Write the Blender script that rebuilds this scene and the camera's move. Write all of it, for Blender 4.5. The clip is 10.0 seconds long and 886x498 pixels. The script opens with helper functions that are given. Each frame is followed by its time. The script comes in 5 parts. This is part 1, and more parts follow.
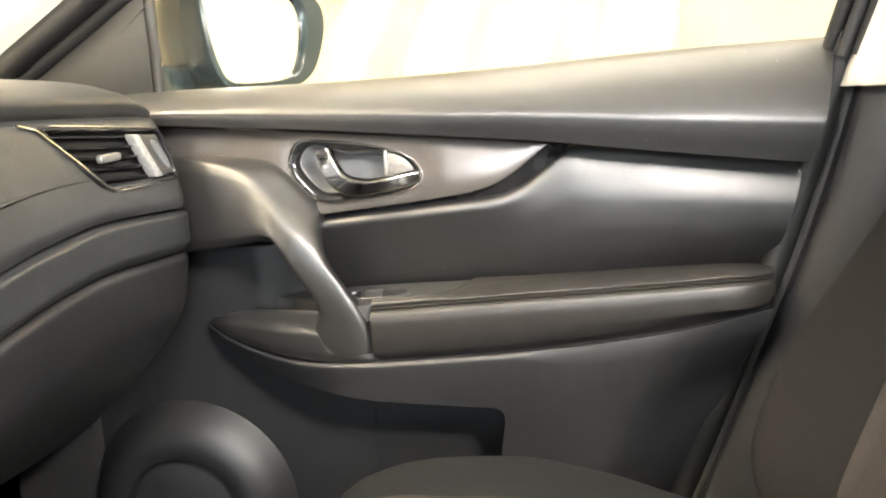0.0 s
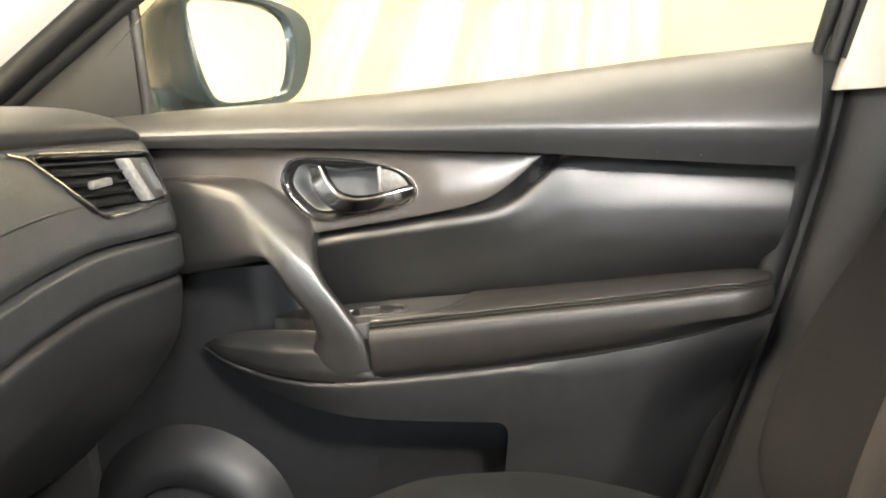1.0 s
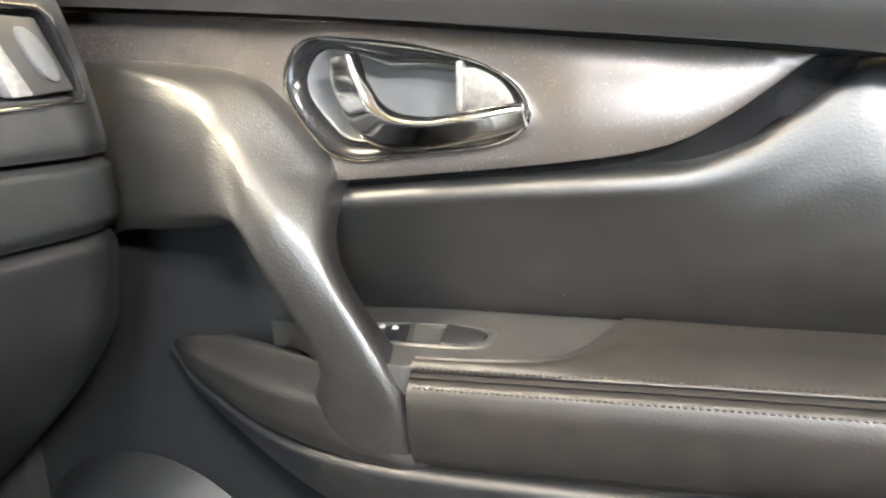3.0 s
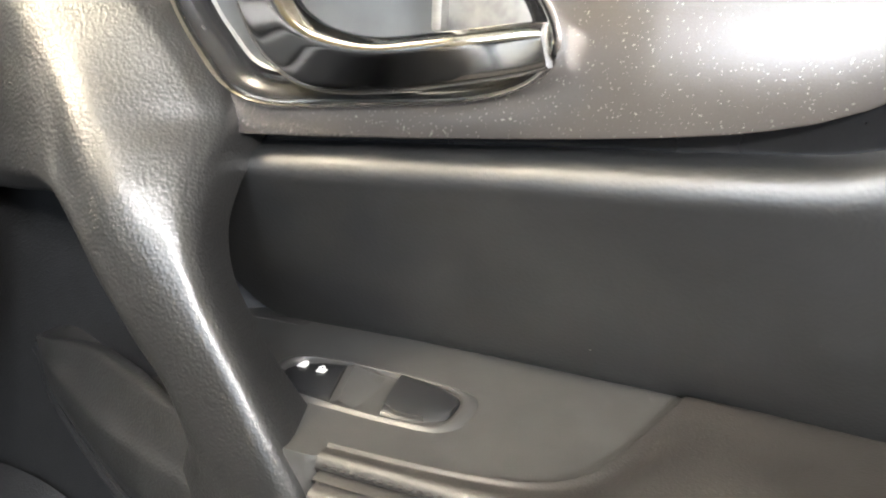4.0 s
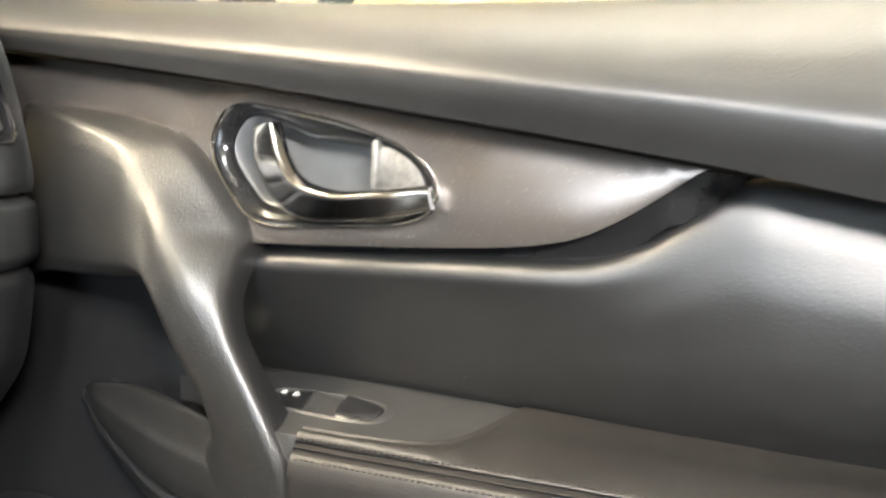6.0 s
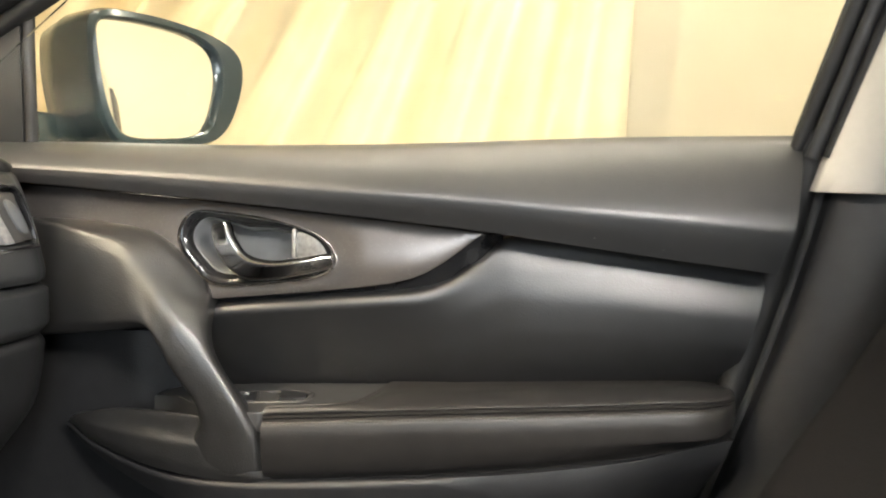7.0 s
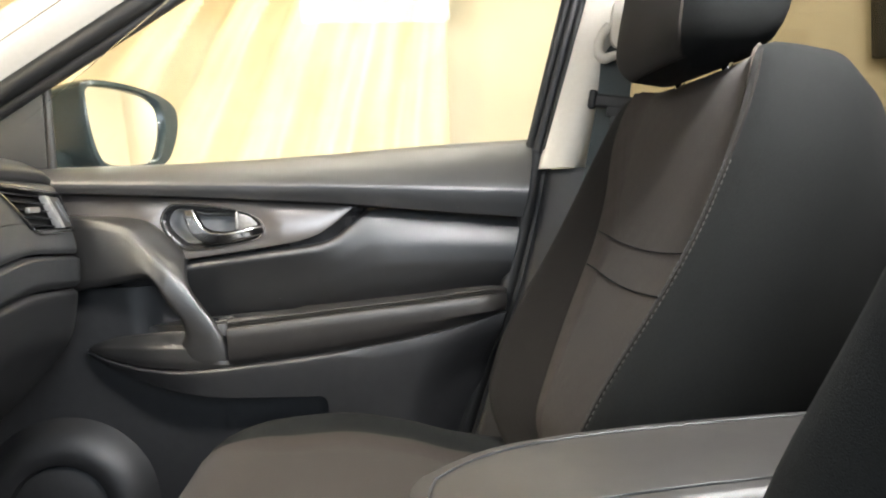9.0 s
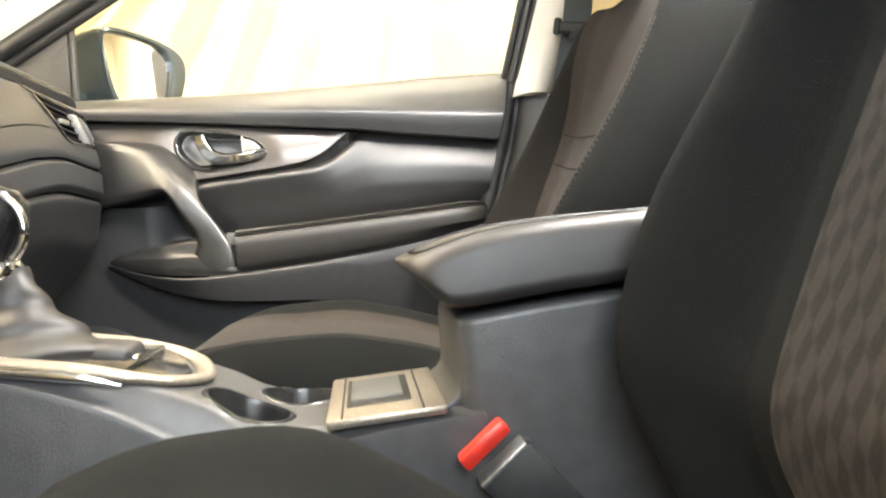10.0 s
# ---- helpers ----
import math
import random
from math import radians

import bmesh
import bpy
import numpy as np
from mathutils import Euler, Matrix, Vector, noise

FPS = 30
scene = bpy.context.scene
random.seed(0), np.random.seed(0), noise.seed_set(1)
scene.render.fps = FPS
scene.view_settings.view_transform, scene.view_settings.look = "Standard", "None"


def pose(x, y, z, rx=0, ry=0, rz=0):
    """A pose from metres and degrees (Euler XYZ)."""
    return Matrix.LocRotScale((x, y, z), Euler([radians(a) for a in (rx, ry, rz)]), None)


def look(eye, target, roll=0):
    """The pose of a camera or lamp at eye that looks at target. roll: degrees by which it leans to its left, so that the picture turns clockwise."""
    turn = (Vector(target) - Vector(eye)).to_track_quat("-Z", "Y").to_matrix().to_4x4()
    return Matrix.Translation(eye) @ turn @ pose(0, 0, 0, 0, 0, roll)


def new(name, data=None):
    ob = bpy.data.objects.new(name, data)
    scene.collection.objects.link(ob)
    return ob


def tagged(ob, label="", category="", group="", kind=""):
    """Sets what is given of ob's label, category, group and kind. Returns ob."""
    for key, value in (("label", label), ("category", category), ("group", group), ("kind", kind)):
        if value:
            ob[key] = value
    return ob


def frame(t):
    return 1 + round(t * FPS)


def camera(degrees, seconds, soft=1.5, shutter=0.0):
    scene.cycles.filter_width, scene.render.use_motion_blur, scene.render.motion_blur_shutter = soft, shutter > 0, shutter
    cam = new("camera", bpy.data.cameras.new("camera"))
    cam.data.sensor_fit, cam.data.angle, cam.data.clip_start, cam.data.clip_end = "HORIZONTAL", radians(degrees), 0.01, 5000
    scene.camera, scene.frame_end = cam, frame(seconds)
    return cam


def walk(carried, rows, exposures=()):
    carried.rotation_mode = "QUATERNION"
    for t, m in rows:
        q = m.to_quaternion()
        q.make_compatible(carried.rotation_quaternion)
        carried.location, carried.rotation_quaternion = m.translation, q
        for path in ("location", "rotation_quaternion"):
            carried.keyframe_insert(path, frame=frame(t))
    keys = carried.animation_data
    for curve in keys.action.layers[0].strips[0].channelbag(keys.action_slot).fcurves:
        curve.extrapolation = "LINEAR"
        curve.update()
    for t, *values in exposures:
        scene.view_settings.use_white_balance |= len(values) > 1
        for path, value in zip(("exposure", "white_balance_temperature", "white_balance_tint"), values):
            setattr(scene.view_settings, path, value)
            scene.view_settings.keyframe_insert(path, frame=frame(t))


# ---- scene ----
cam = camera(60.3, 10.0, soft=2.0, shutter=0.2)
PATH = [
    (0, (0.068, 0.014, 1.179), (-0.247, 1.953, 0.805), -2.7),
    (0.5, (0.057, 0.019, 1.19), (-0.221, 1.966, 0.827), -3.9),
    (1, (0.056, 0.019, 1.187), (-0.225, 1.967, 0.831), -4.3),
    (1.5, (0.063, 0.026, 1.185), (-0.221, 1.976, 0.844), -4.2),
    (2, (0.068, 0.146, 1.182), (-0.245, 2.095, 0.861), -2.4),
    (2.5, (0.049, 0.332, 1.165), (-0.512, 2.207, 0.752), -2.0),
    (3, (0.015, 0.478, 1.14), (-0.687, 2.274, 0.607), -1.6),
    (3.2, (0.005, 0.541, 1.142), (-0.684, 2.325, 0.557), -0.7),
    (4.3, (-0.029, 0.683, 1.107), (-0.837, 2.361, 0.378), 3.4),
    (4.5, (-0.026, 0.682, 1.105), (-0.838, 2.345, 0.346), 3.7),
    (5, (-0.019, 0.678, 1.108), (-0.83, 2.336, 0.34), 4.1),
    (5.5, (0.002, 0.643, 1.112), (-0.755, 2.358, 0.416), 5.4),
    (6, (0.069, 0.496, 1.153), (-0.637, 2.329, 0.773), 4.0),
    (6.2, (0.104, 0.439, 1.165), (-0.513, 2.322, 0.888), 3.2),
    (7.3, (0.06, 0.035, 1.194), (0.032, 2.025, 1.001), 0.8),
    (7.5, (0.06, -0.035, 1.189), (0.085, 1.958, 1.018), 0.4),
    (8, (0.047, -0.167, 1.182), (0.243, 1.815, 1.004), -0.0),
    (8.5, (0.051, -0.286, 1.146), (0.349, 1.684, 0.963), 0.3),
    (9, (0.073, -0.382, 1.123), (0.265, 1.605, 1.008), -2.4),
    (9.5, (0.087, -0.458, 1.025), (0.247, 1.536, 1.019), -3.9),
    (10, (0.065, -0.535, 0.938), (0.274, 1.453, 0.877), -3.5),
]
EXPOSURES = [(0.0, 1.42, 6350, 10), (0.5, 1.24, 6350, 10), (1.5, 1.2, 6350, 10), (2.0, 1.12, 6350, 10), (2.5, 1.25, 6250, 10), (3.0, 1.66, 6000, 10), (4.3, 1.35, 5950, 10), (5.0, 1.35, 5950, 10), (5.5, 1.32, 5950, 10),
             (6.0, 1.3, 6100, 10), (6.2, 1.2, 6250, 10), (7.3, 0.48, 6250, 10), (8.0, 0.58, 6080, 10), (8.5, 0.66, 6000, 10), (9.0, 0.72, 5900, 10), (9.5, 0.76, 6000, 10), (10.0, 1.45, 6350, 10)]
walk(cam, [(t, look(eye, target, roll)) for t, eye, target, roll in PATH], EXPOSURES)

# ---- world and light ----
world = bpy.data.worlds.new("World")
scene.world = world
world.use_nodes = True
world.node_tree.nodes["Background"].inputs[0].default_value = (1.0, 0.86, 0.66, 1)
world.node_tree.nodes["Background"].inputs[1].default_value = 0.05


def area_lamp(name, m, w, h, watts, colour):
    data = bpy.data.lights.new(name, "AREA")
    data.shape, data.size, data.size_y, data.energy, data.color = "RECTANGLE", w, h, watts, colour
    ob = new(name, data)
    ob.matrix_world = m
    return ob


# dome lamp and an added fill lamp in the roof, the strip lamps under the garage ceiling, and the garage's light
# through the open driver's door
# dome lamp is out of view; its place follows the highlights on the door
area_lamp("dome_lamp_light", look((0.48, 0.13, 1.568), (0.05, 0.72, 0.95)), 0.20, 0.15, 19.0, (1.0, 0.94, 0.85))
area_lamp("roof_fill_light", look((-0.05, 0.33, 1.566), (-0.15, 0.75, 0.9)), 0.12, 0.09, 3.5, (1.0, 0.95, 0.88))
area_lamp("strip_light_side", look((0.0, 1.13, 2.52), (0.0, 1.25, 0.6)), 2.6, 0.10, 22.0, (1.0, 0.88, 0.66))
area_lamp("strip_light_front", look((-1.02, 0.12, 2.52), (-0.35, 0.85, 1.0)), 0.10, 0.80, 34.0, (1.0, 0.82, 0.56))
# rear strip added to brighten the walls that the wing mirror reflects
area_lamp("rear_fill_strip_light", look((2.1, 0.95, 2.52), (2.4, 1.0, 0.0)), 2.0, 0.10, 45.0, (1.0, 0.92, 0.78))
area_lamp("door_opening_light", look((0.14, -0.90, 1.34), (0.05, 0.90, 0.98)), 0.60, 0.60, 6.0, (0.88, 0.95, 1.0))


# ---- materials ----
def material(name, colour, rough, metal=0.0, second=None, scale=40.0, mix=0.5, bump=0.0, bump_scale=900.0, coarse=0.0, coarse_scale=6.0,
             kind="noise", spec=0.5, sheen=0.0, rough_var=0.025, coat=0.0):
    """A procedural surface: two tones at two scales, fine relief and uneven gloss."""
    m = bpy.data.materials.new(name)
    m.use_nodes = True
    nt = m.node_tree
    bsdf = nt.nodes["Principled BSDF"]
    bsdf.inputs["Metallic"].default_value = metal
    bsdf.inputs["Specular IOR Level"].default_value = spec
    bsdf.inputs["Sheen Weight"].default_value = sheen
    bsdf.inputs["Coat Weight"].default_value = coat
    tex = nt.nodes.new("ShaderNodeTexCoord")
    second = second or tuple(c * 0.72 for c in colour)
    fine = nt.nodes.new("ShaderNodeTexNoise")
    fine.inputs["Scale"].default_value, fine.inputs["Detail"].default_value = scale, 5
    large = nt.nodes.new("ShaderNodeTexNoise")
    large.inputs["Scale"].default_value, large.inputs["Detail"].default_value = coarse_scale, 4
    nt.links.new(tex.outputs["Object"], fine.inputs["Vector"])
    nt.links.new(tex.outputs["Object"], large.inputs["Vector"])
    both = nt.nodes.new("ShaderNodeMath")
    both.operation = "MULTIPLY_ADD"
    nt.links.new(large.outputs["Fac"], both.inputs[0])
    both.inputs[1].default_value = 0.6
    nt.links.new(fine.outputs["Fac"], both.inputs[2])
    ramp = nt.nodes.new("ShaderNodeValToRGB")
    ramp.color_ramp.elements[0].position, ramp.color_ramp.elements[1].position = 0.80 - mix * 0.45, 0.80 + mix * 0.45
    ramp.color_ramp.elements[0].color, ramp.color_ramp.elements[1].color = (*second, 1), (*colour, 1)
    nt.links.new(both.outputs[0], ramp.inputs["Fac"])
    nt.links.new(ramp.outputs["Color"], bsdf.inputs["Base Color"])
    rr = nt.nodes.new("ShaderNodeMapRange")
    rr.inputs["From Min"].default_value, rr.inputs["From Max"].default_value = 0.1, 0.9
    rr.inputs["To Min"].default_value, rr.inputs["To Max"].default_value = max(0.02, rough - rough_var), min(1.0, rough + rough_var)
    nt.links.new(large.outputs["Fac"], rr.inputs["Value"])
    nt.links.new(rr.outputs["Result"], bsdf.inputs["Roughness"])
    if bump or coarse:
        b = nt.nodes.new("ShaderNodeBump")
        b.inputs["Strength"].default_value, b.inputs["Distance"].default_value = bump, 0.0012
        if kind == "voronoi":
            t = nt.nodes.new("ShaderNodeTexVoronoi")
            t.inputs["Scale"].default_value = bump_scale
            t.feature = "SMOOTH_F1"
            out = t.outputs["Distance"]
        elif kind == "weave":
            t = nt.nodes.new("ShaderNodeTexWave")
            t.inputs["Scale"].default_value, t.inputs["Distortion"].default_value = bump_scale, 2.0
            t.bands_direction = "DIAGONAL"
            out = t.outputs["Fac"]
        else:
            t = nt.nodes.new("ShaderNodeTexNoise")
            t.inputs["Scale"].default_value, t.inputs["Detail"].default_value = bump_scale, 3
            out = t.outputs["Fac"]
        nt.links.new(tex.outputs["Object"], t.inputs["Vector"])
        nt.links.new(out, b.inputs["Height"])
        last = b
        if coarse:
            b2 = nt.nodes.new("ShaderNodeBump")
            b2.inputs["Strength"].default_value, b2.inputs["Distance"].default_value = coarse, 0.01
            nt.links.new(large.outputs["Fac"], b2.inputs["Height"])
            nt.links.new(b.outputs["Normal"], b2.inputs["Normal"])
            last = b2
        nt.links.new(last.outputs["Normal"], bsdf.inputs["Normal"])
    return m


# console grey raised to stand in for light from the driver's side
CONSOLE = material("grained_lit_console_plastic", (0.064, 0.064, 0.067), 0.40, scale=60, bump=0.18, bump_scale=1000, kind="voronoi", spec=0.7)
PULL = material("coarse_grained_plastic", (0.025, 0.024, 0.0233), 0.38, scale=60, bump=0.20, bump_scale=820, kind="voronoi", spec=1.0)
SOFT = material("soft_touch_trim", (0.0155, 0.0155, 0.016), 0.43, scale=50, bump=0.10, bump_scale=680, kind="voronoi", spec=0.95)
DASH = material("grained_dash_plastic", (0.029, 0.030, 0.031), 0.42, scale=60, bump=0.20, bump_scale=1000, kind="voronoi", spec=0.7)
HARD = material("hard_lower_plastic", (0.018, 0.018, 0.019), 0.46, scale=60, bump=0.22, bump_scale=1000, kind="voronoi", spec=0.6)
LEATHER = material("leatherette", (0.026, 0.0235, 0.0215), 0.48, scale=50, bump=0.12, bump_scale=900, kind="voronoi", spec=0.6)
PLATE = material("smooth_grey_plastic", (0.046, 0.045, 0.044), 0.44, scale=60, bump=0.06, bump_scale=1400, kind="voronoi", spec=0.6)
DARK = material("dark_plastic", (0.022, 0.022, 0.023), 0.5, scale=60, bump=0.2, bump_scale=700, kind="voronoi")
RUBBER = material("black_rubber", (0.007, 0.007, 0.007), 0.60, scale=40, bump=0.15, bump_scale=400)
SWITCH = material("satin_black_plastic", (0.020, 0.020, 0.021), 0.27, scale=60, bump=0.03, bump_scale=1200, spec=0.7)
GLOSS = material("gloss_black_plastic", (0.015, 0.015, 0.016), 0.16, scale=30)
INSERT = material("brown_metallic_insert", (0.171, 0.155, 0.146), 0.25, metal=0.72, second=(0.158, 0.140, 0.129), scale=1400, mix=0.95, bump=0.05, bump_scale=1600,
                  coarse_scale=14, rough_var=0.02)


def add_flecks(m, size, cut, colour):
    """Fine pale flecks of dust and metal in the paint."""
    nt = m.node_tree
    bsdf = nt.nodes["Principled BSDF"]
    link = bsdf.inputs["Base Color"].links[0]
    tex, dots = nt.nodes.new("ShaderNodeTexCoord"), nt.nodes.new("ShaderNodeTexNoise")
    dots.inputs["Scale"].default_value, dots.inputs["Detail"].default_value = size, 0
    nt.links.new(tex.outputs["Object"], dots.inputs["Vector"])
    ramp, mix = nt.nodes.new("ShaderNodeValToRGB"), nt.nodes.new("ShaderNodeMixRGB")
    ramp.color_ramp.elements[0].position, ramp.color_ramp.elements[1].position = cut, cut + 0.05
    nt.links.new(dots.outputs["Fac"], ramp.inputs["Fac"])
    nt.links.new(ramp.outputs["Color"], mix.inputs[0])
    nt.links.new(link.from_socket, mix.inputs[1])
    mix.inputs[2].default_value = (*colour, 1)
    nt.links.new(mix.outputs[0], bsdf.inputs["Base Color"])


add_flecks(INSERT, 1150, 0.74, (0.40, 0.37, 0.34))


def dusty(m, size, spot, amount):
    """Pale dust specks strewn over a material."""
    nt = m.node_tree
    bsdf = nt.nodes["Principled BSDF"]
    tex = nt.nodes.new("ShaderNodeTexCoord")
    v = nt.nodes.new("ShaderNodeTexVoronoi")
    v.inputs["Scale"].default_value = size
    nt.links.new(tex.outputs["Object"], v.inputs["Vector"])
    near = nt.nodes.new("ShaderNodeMath")
    near.operation = "LESS_THAN"
    near.inputs[1].default_value = spot
    nt.links.new(v.outputs["Distance"], near.inputs[0])
    some = nt.nodes.new("ShaderNodeMath")
    some.operation = "LESS_THAN"
    some.inputs[1].default_value = amount
    nt.links.new(v.outputs["Color"], some.inputs[0])
    both = nt.nodes.new("ShaderNodeMath")
    both.operation = "MULTIPLY"
    nt.links.new(near.outputs[0], both.inputs[0])
    nt.links.new(some.outputs[0], both.inputs[1])
    mix = nt.nodes.new("ShaderNodeMixRGB")
    nt.links.new(both.outputs[0], mix.inputs["Fac"])
    nt.links.new(bsdf.inputs["Base Color"].links[0].from_socket, mix.inputs["Color1"])
    mix.inputs["Color2"].default_value = (0.52, 0.50, 0.46, 1)
    nt.links.new(mix.outputs["Color"], bsdf.inputs["Base Color"])


dusty(INSERT, 460, 0.075, 0.62)
dusty(SOFT, 90, 0.035, 0.22)
CHROME = material("satin_chrome", (0.80, 0.79, 0.77), 0.10, metal=1.0, second=(0.70, 0.69, 0.67), rough_var=0.03)
SILVER = material("silver_painted_trim", (0.42, 0.41, 0.39), 0.35, metal=0.7, scale=200, mix=0.3)
BRIGHT = material("bright_silver_paint", (0.40, 0.395, 0.385), 0.34, metal=0.4, scale=200, mix=0.3)
CHAMPAGNE = material("champagne_painted_trim", (0.40, 0.355, 0.29), 0.34, metal=0.55, scale=300, mix=0.3)
CREAM = material("pale_pillar_trim", (0.64, 0.60, 0.53), 0.62, second=(0.61, 0.57, 0.50), scale=120, bump=0.15, bump_scale=900)
HEADLINER = material("pale_headliner_cloth", (0.62, 0.58, 0.50), 0.9, second=(0.54, 0.50, 0.44), scale=300, bump=0.2, bump_scale=1500)
FABRIC = material("dark_seat_cloth", (0.0078, 0.0082, 0.0080), 0.9, second=(0.0055, 0.0058, 0.0057), scale=500, bump=0.5, bump_scale=1100, sheen=0.01, spec=0.10)
WEBBING = material("grey_belt_webbing", (0.050, 0.062, 0.064), 0.7, second=(0.036, 0.045, 0.047), scale=600, bump=0.4, bump_scale=900, kind="weave")
THREAD_DARK = material("dark_thread", (0.016, 0.014, 0.012), 0.8, scale=300)
THREAD = material("grey_thread", (0.040, 0.038, 0.035), 0.7, scale=300)
RED = material("red_button_plastic", (0.65, 0.035, 0.02), 0.35, scale=60)
WHITE = material("white_print", (0.80, 0.80, 0.78), 0.5, scale=60)
BODY = material("grey_green_car_paint", (0.034, 0.047, 0.048), 0.15, metal=0.2, second=(0.029, 0.041, 0.042), scale=900, coat=0.3)
CARPET = material("dark_carpet", (0.020, 0.020, 0.021), 0.95, scale=300, bump=0.8, bump_scale=500)
CURTAIN = material("cream_curtain_cloth", (0.83, 0.72, 0.47), 0.7, second=(0.77, 0.65, 0.40), scale=20, bump=0.15, bump_scale=900, sheen=0.2)
WALL = material("cream_wall_paint", (0.76, 0.69, 0.51), 0.8, second=(0.71, 0.64, 0.47), scale=8, bump=0.2, bump_scale=120)
CONCRETE = material("concrete_floor", (0.30, 0.29, 0.27), 0.7, second=(0.20, 0.19, 0.18), scale=12, bump=0.3, bump_scale=60)


def cloth_panel(name, contrast):
    """Brown-grey seat cloth with a raised pattern of slanting lozenges."""
    m = material(name, (0.035, 0.0285, 0.0235), 0.88, second=(0.0265, 0.0216, 0.0178), scale=420, bump=0.5, bump_scale=1000, sheen=0.05, spec=0.15)
    nt = m.node_tree
    bsdf = nt.nodes["Principled BSDF"]
    tex = nt.nodes.new("ShaderNodeTexCoord")
    mapping = nt.nodes.new("ShaderNodeMapping")
    mapping.inputs["Rotation"].default_value = (0, 0, radians(20))
    mapping.inputs["Scale"].default_value = (74, 30, 1)
    split, join = nt.nodes.new("ShaderNodeSeparateXYZ"), nt.nodes.new("ShaderNodeCombineXYZ")
    nt.links.new(tex.outputs["Object"], split.inputs["Vector"])
    nt.links.new(split.outputs["Y"], join.inputs["X"])
    nt.links.new(split.outputs["Z"], join.inputs["Y"])
    nt.links.new(join.outputs["Vector"], mapping.inputs["Vector"])
    v = nt.nodes.new("ShaderNodeTexVoronoi")
    v.inputs["Scale"].default_value, v.inputs["Randomness"].default_value = 1.0, 0.10
    v.voronoi_dimensions = "2D"
    v.distance = "MANHATTAN"
    nt.links.new(mapping.outputs["Vector"], v.inputs["Vector"])
    mul = nt.nodes.new("ShaderNodeMixRGB")
    mul.blend_type = "MULTIPLY"
    mul.inputs["Fac"].default_value = contrast
    base = bsdf.inputs["Base Color"].links[0].from_socket
    nt.links.new(base, mul.inputs["Color1"])
    r = nt.nodes.new("ShaderNodeValToRGB")
    r.color_ramp.elements[0].position, r.color_ramp.elements[1].position = 0.36, 0.62
    nt.links.new(v.outputs["Distance"], r.inputs["Fac"])
    nt.links.new(r.outputs["Color"], mul.inputs["Color2"])
    nt.links.new(mul.outputs["Color"], bsdf.inputs["Base Color"])
    return m


PANEL_CLOTH = cloth_panel("patterned_seat_cloth", 0.50)
# same cloth again, pattern weakened to look as in flatter light
FAINT_CLOTH = cloth_panel("flat_lit_patterned_seat_cloth", 0.10)
BOLSTER_CLOTH = material("dark_brown_seat_cloth", (0.0092, 0.0076, 0.0062), 0.88, second=(0.0067, 0.0056, 0.0046), scale=420, bump=0.5, bump_scale=1000, sheen=0.03, spec=0.15)
HEAD_CLOTH = material("dark_brown_head_cloth", (0.016, 0.0132, 0.0108), 0.9, second=(0.012, 0.0100, 0.0082), scale=420, bump=0.5, bump_scale=1000, sheen=0.03, spec=0.15)
PLAIN_CLOTH = material("brown_seat_cloth", (0.026, 0.0213, 0.0177), 0.88, second=(0.020, 0.0164, 0.0136), scale=420, bump=0.5, bump_scale=1000, sheen=0.05, spec=0.15)


def glass_material(name, colour, rough=0.0):
    m = bpy.data.materials.new(name)
    m.use_nodes = True
    b = m.node_tree.nodes["Principled BSDF"]
    b.inputs["Base Color"].default_value = (*colour, 1)
    b.inputs["Transmission Weight"].default_value = 1.0
    b.inputs["Roughness"].default_value, b.inputs["IOR"].default_value = rough, 1.45
    return m


CUP = material("pale_grey_satin_plastic", (0.120, 0.125, 0.130), 0.33, second=(0.10, 0.104, 0.108), scale=80, bump=0.05, bump_scale=900)
GLASS = glass_material("window_glass", (0.97, 0.98, 0.97))
# tint chosen to darken what lies behind the rear pane
DIM_GLASS = glass_material("dimming_glass", (0.36, 0.33, 0.27))
MIRROR = material("mirror_silver", (0.86, 0.87, 0.86), 0.02, metal=1.0, second=(0.85, 0.86, 0.85), rough_var=0.005)


def lamp_material(name, colour, strength):
    m = bpy.data.materials.new(name)
    m.use_nodes = True
    b = m.node_tree.nodes["Principled BSDF"]
    b.inputs["Emission Color"].default_value = (*colour, 1)
    b.inputs["Emission Strength"].default_value = strength
    return m


TUBE = lamp_material("lamp_diffuser", (1.0, 0.9, 0.72), 6.0)


# ---- shape tools ----
def curve(points):
    """A smooth function through (x, value) pairs."""
    xs, ys = np.array([p[0] for p in points], float), np.array([p[1] for p in points], float)
    d = np.diff(ys) / np.diff(xs)
    s = np.r_[d[0], [0 if a * b <= 0 else 2 * a * b / (a + b) for a, b in zip(d, d[1:])], d[-1]]

    def at(x):
        x = min(max(x, xs[0]), xs[-1])
        n = min(int(np.searchsorted(xs, x, "right")) - 1, len(xs) - 2)
        h = xs[n + 1] - xs[n]
        t = (x - xs[n]) / h
        return float(ys[n] * (1 + 2 * t) * (1 - t) ** 2 + s[n] * h * t * (1 - t) ** 2 + ys[n + 1] * t * t * (3 - 2 * t) + s[n + 1] * h * t * t * (t - 1))

    return at


def lerp(a, b, t):
    return a + (b - a) * t


def smoothstep(a, b, x):
    t = min(max((x - a) / (b - a), 0.0), 1.0)
    return t * t * (3 - 2 * t)


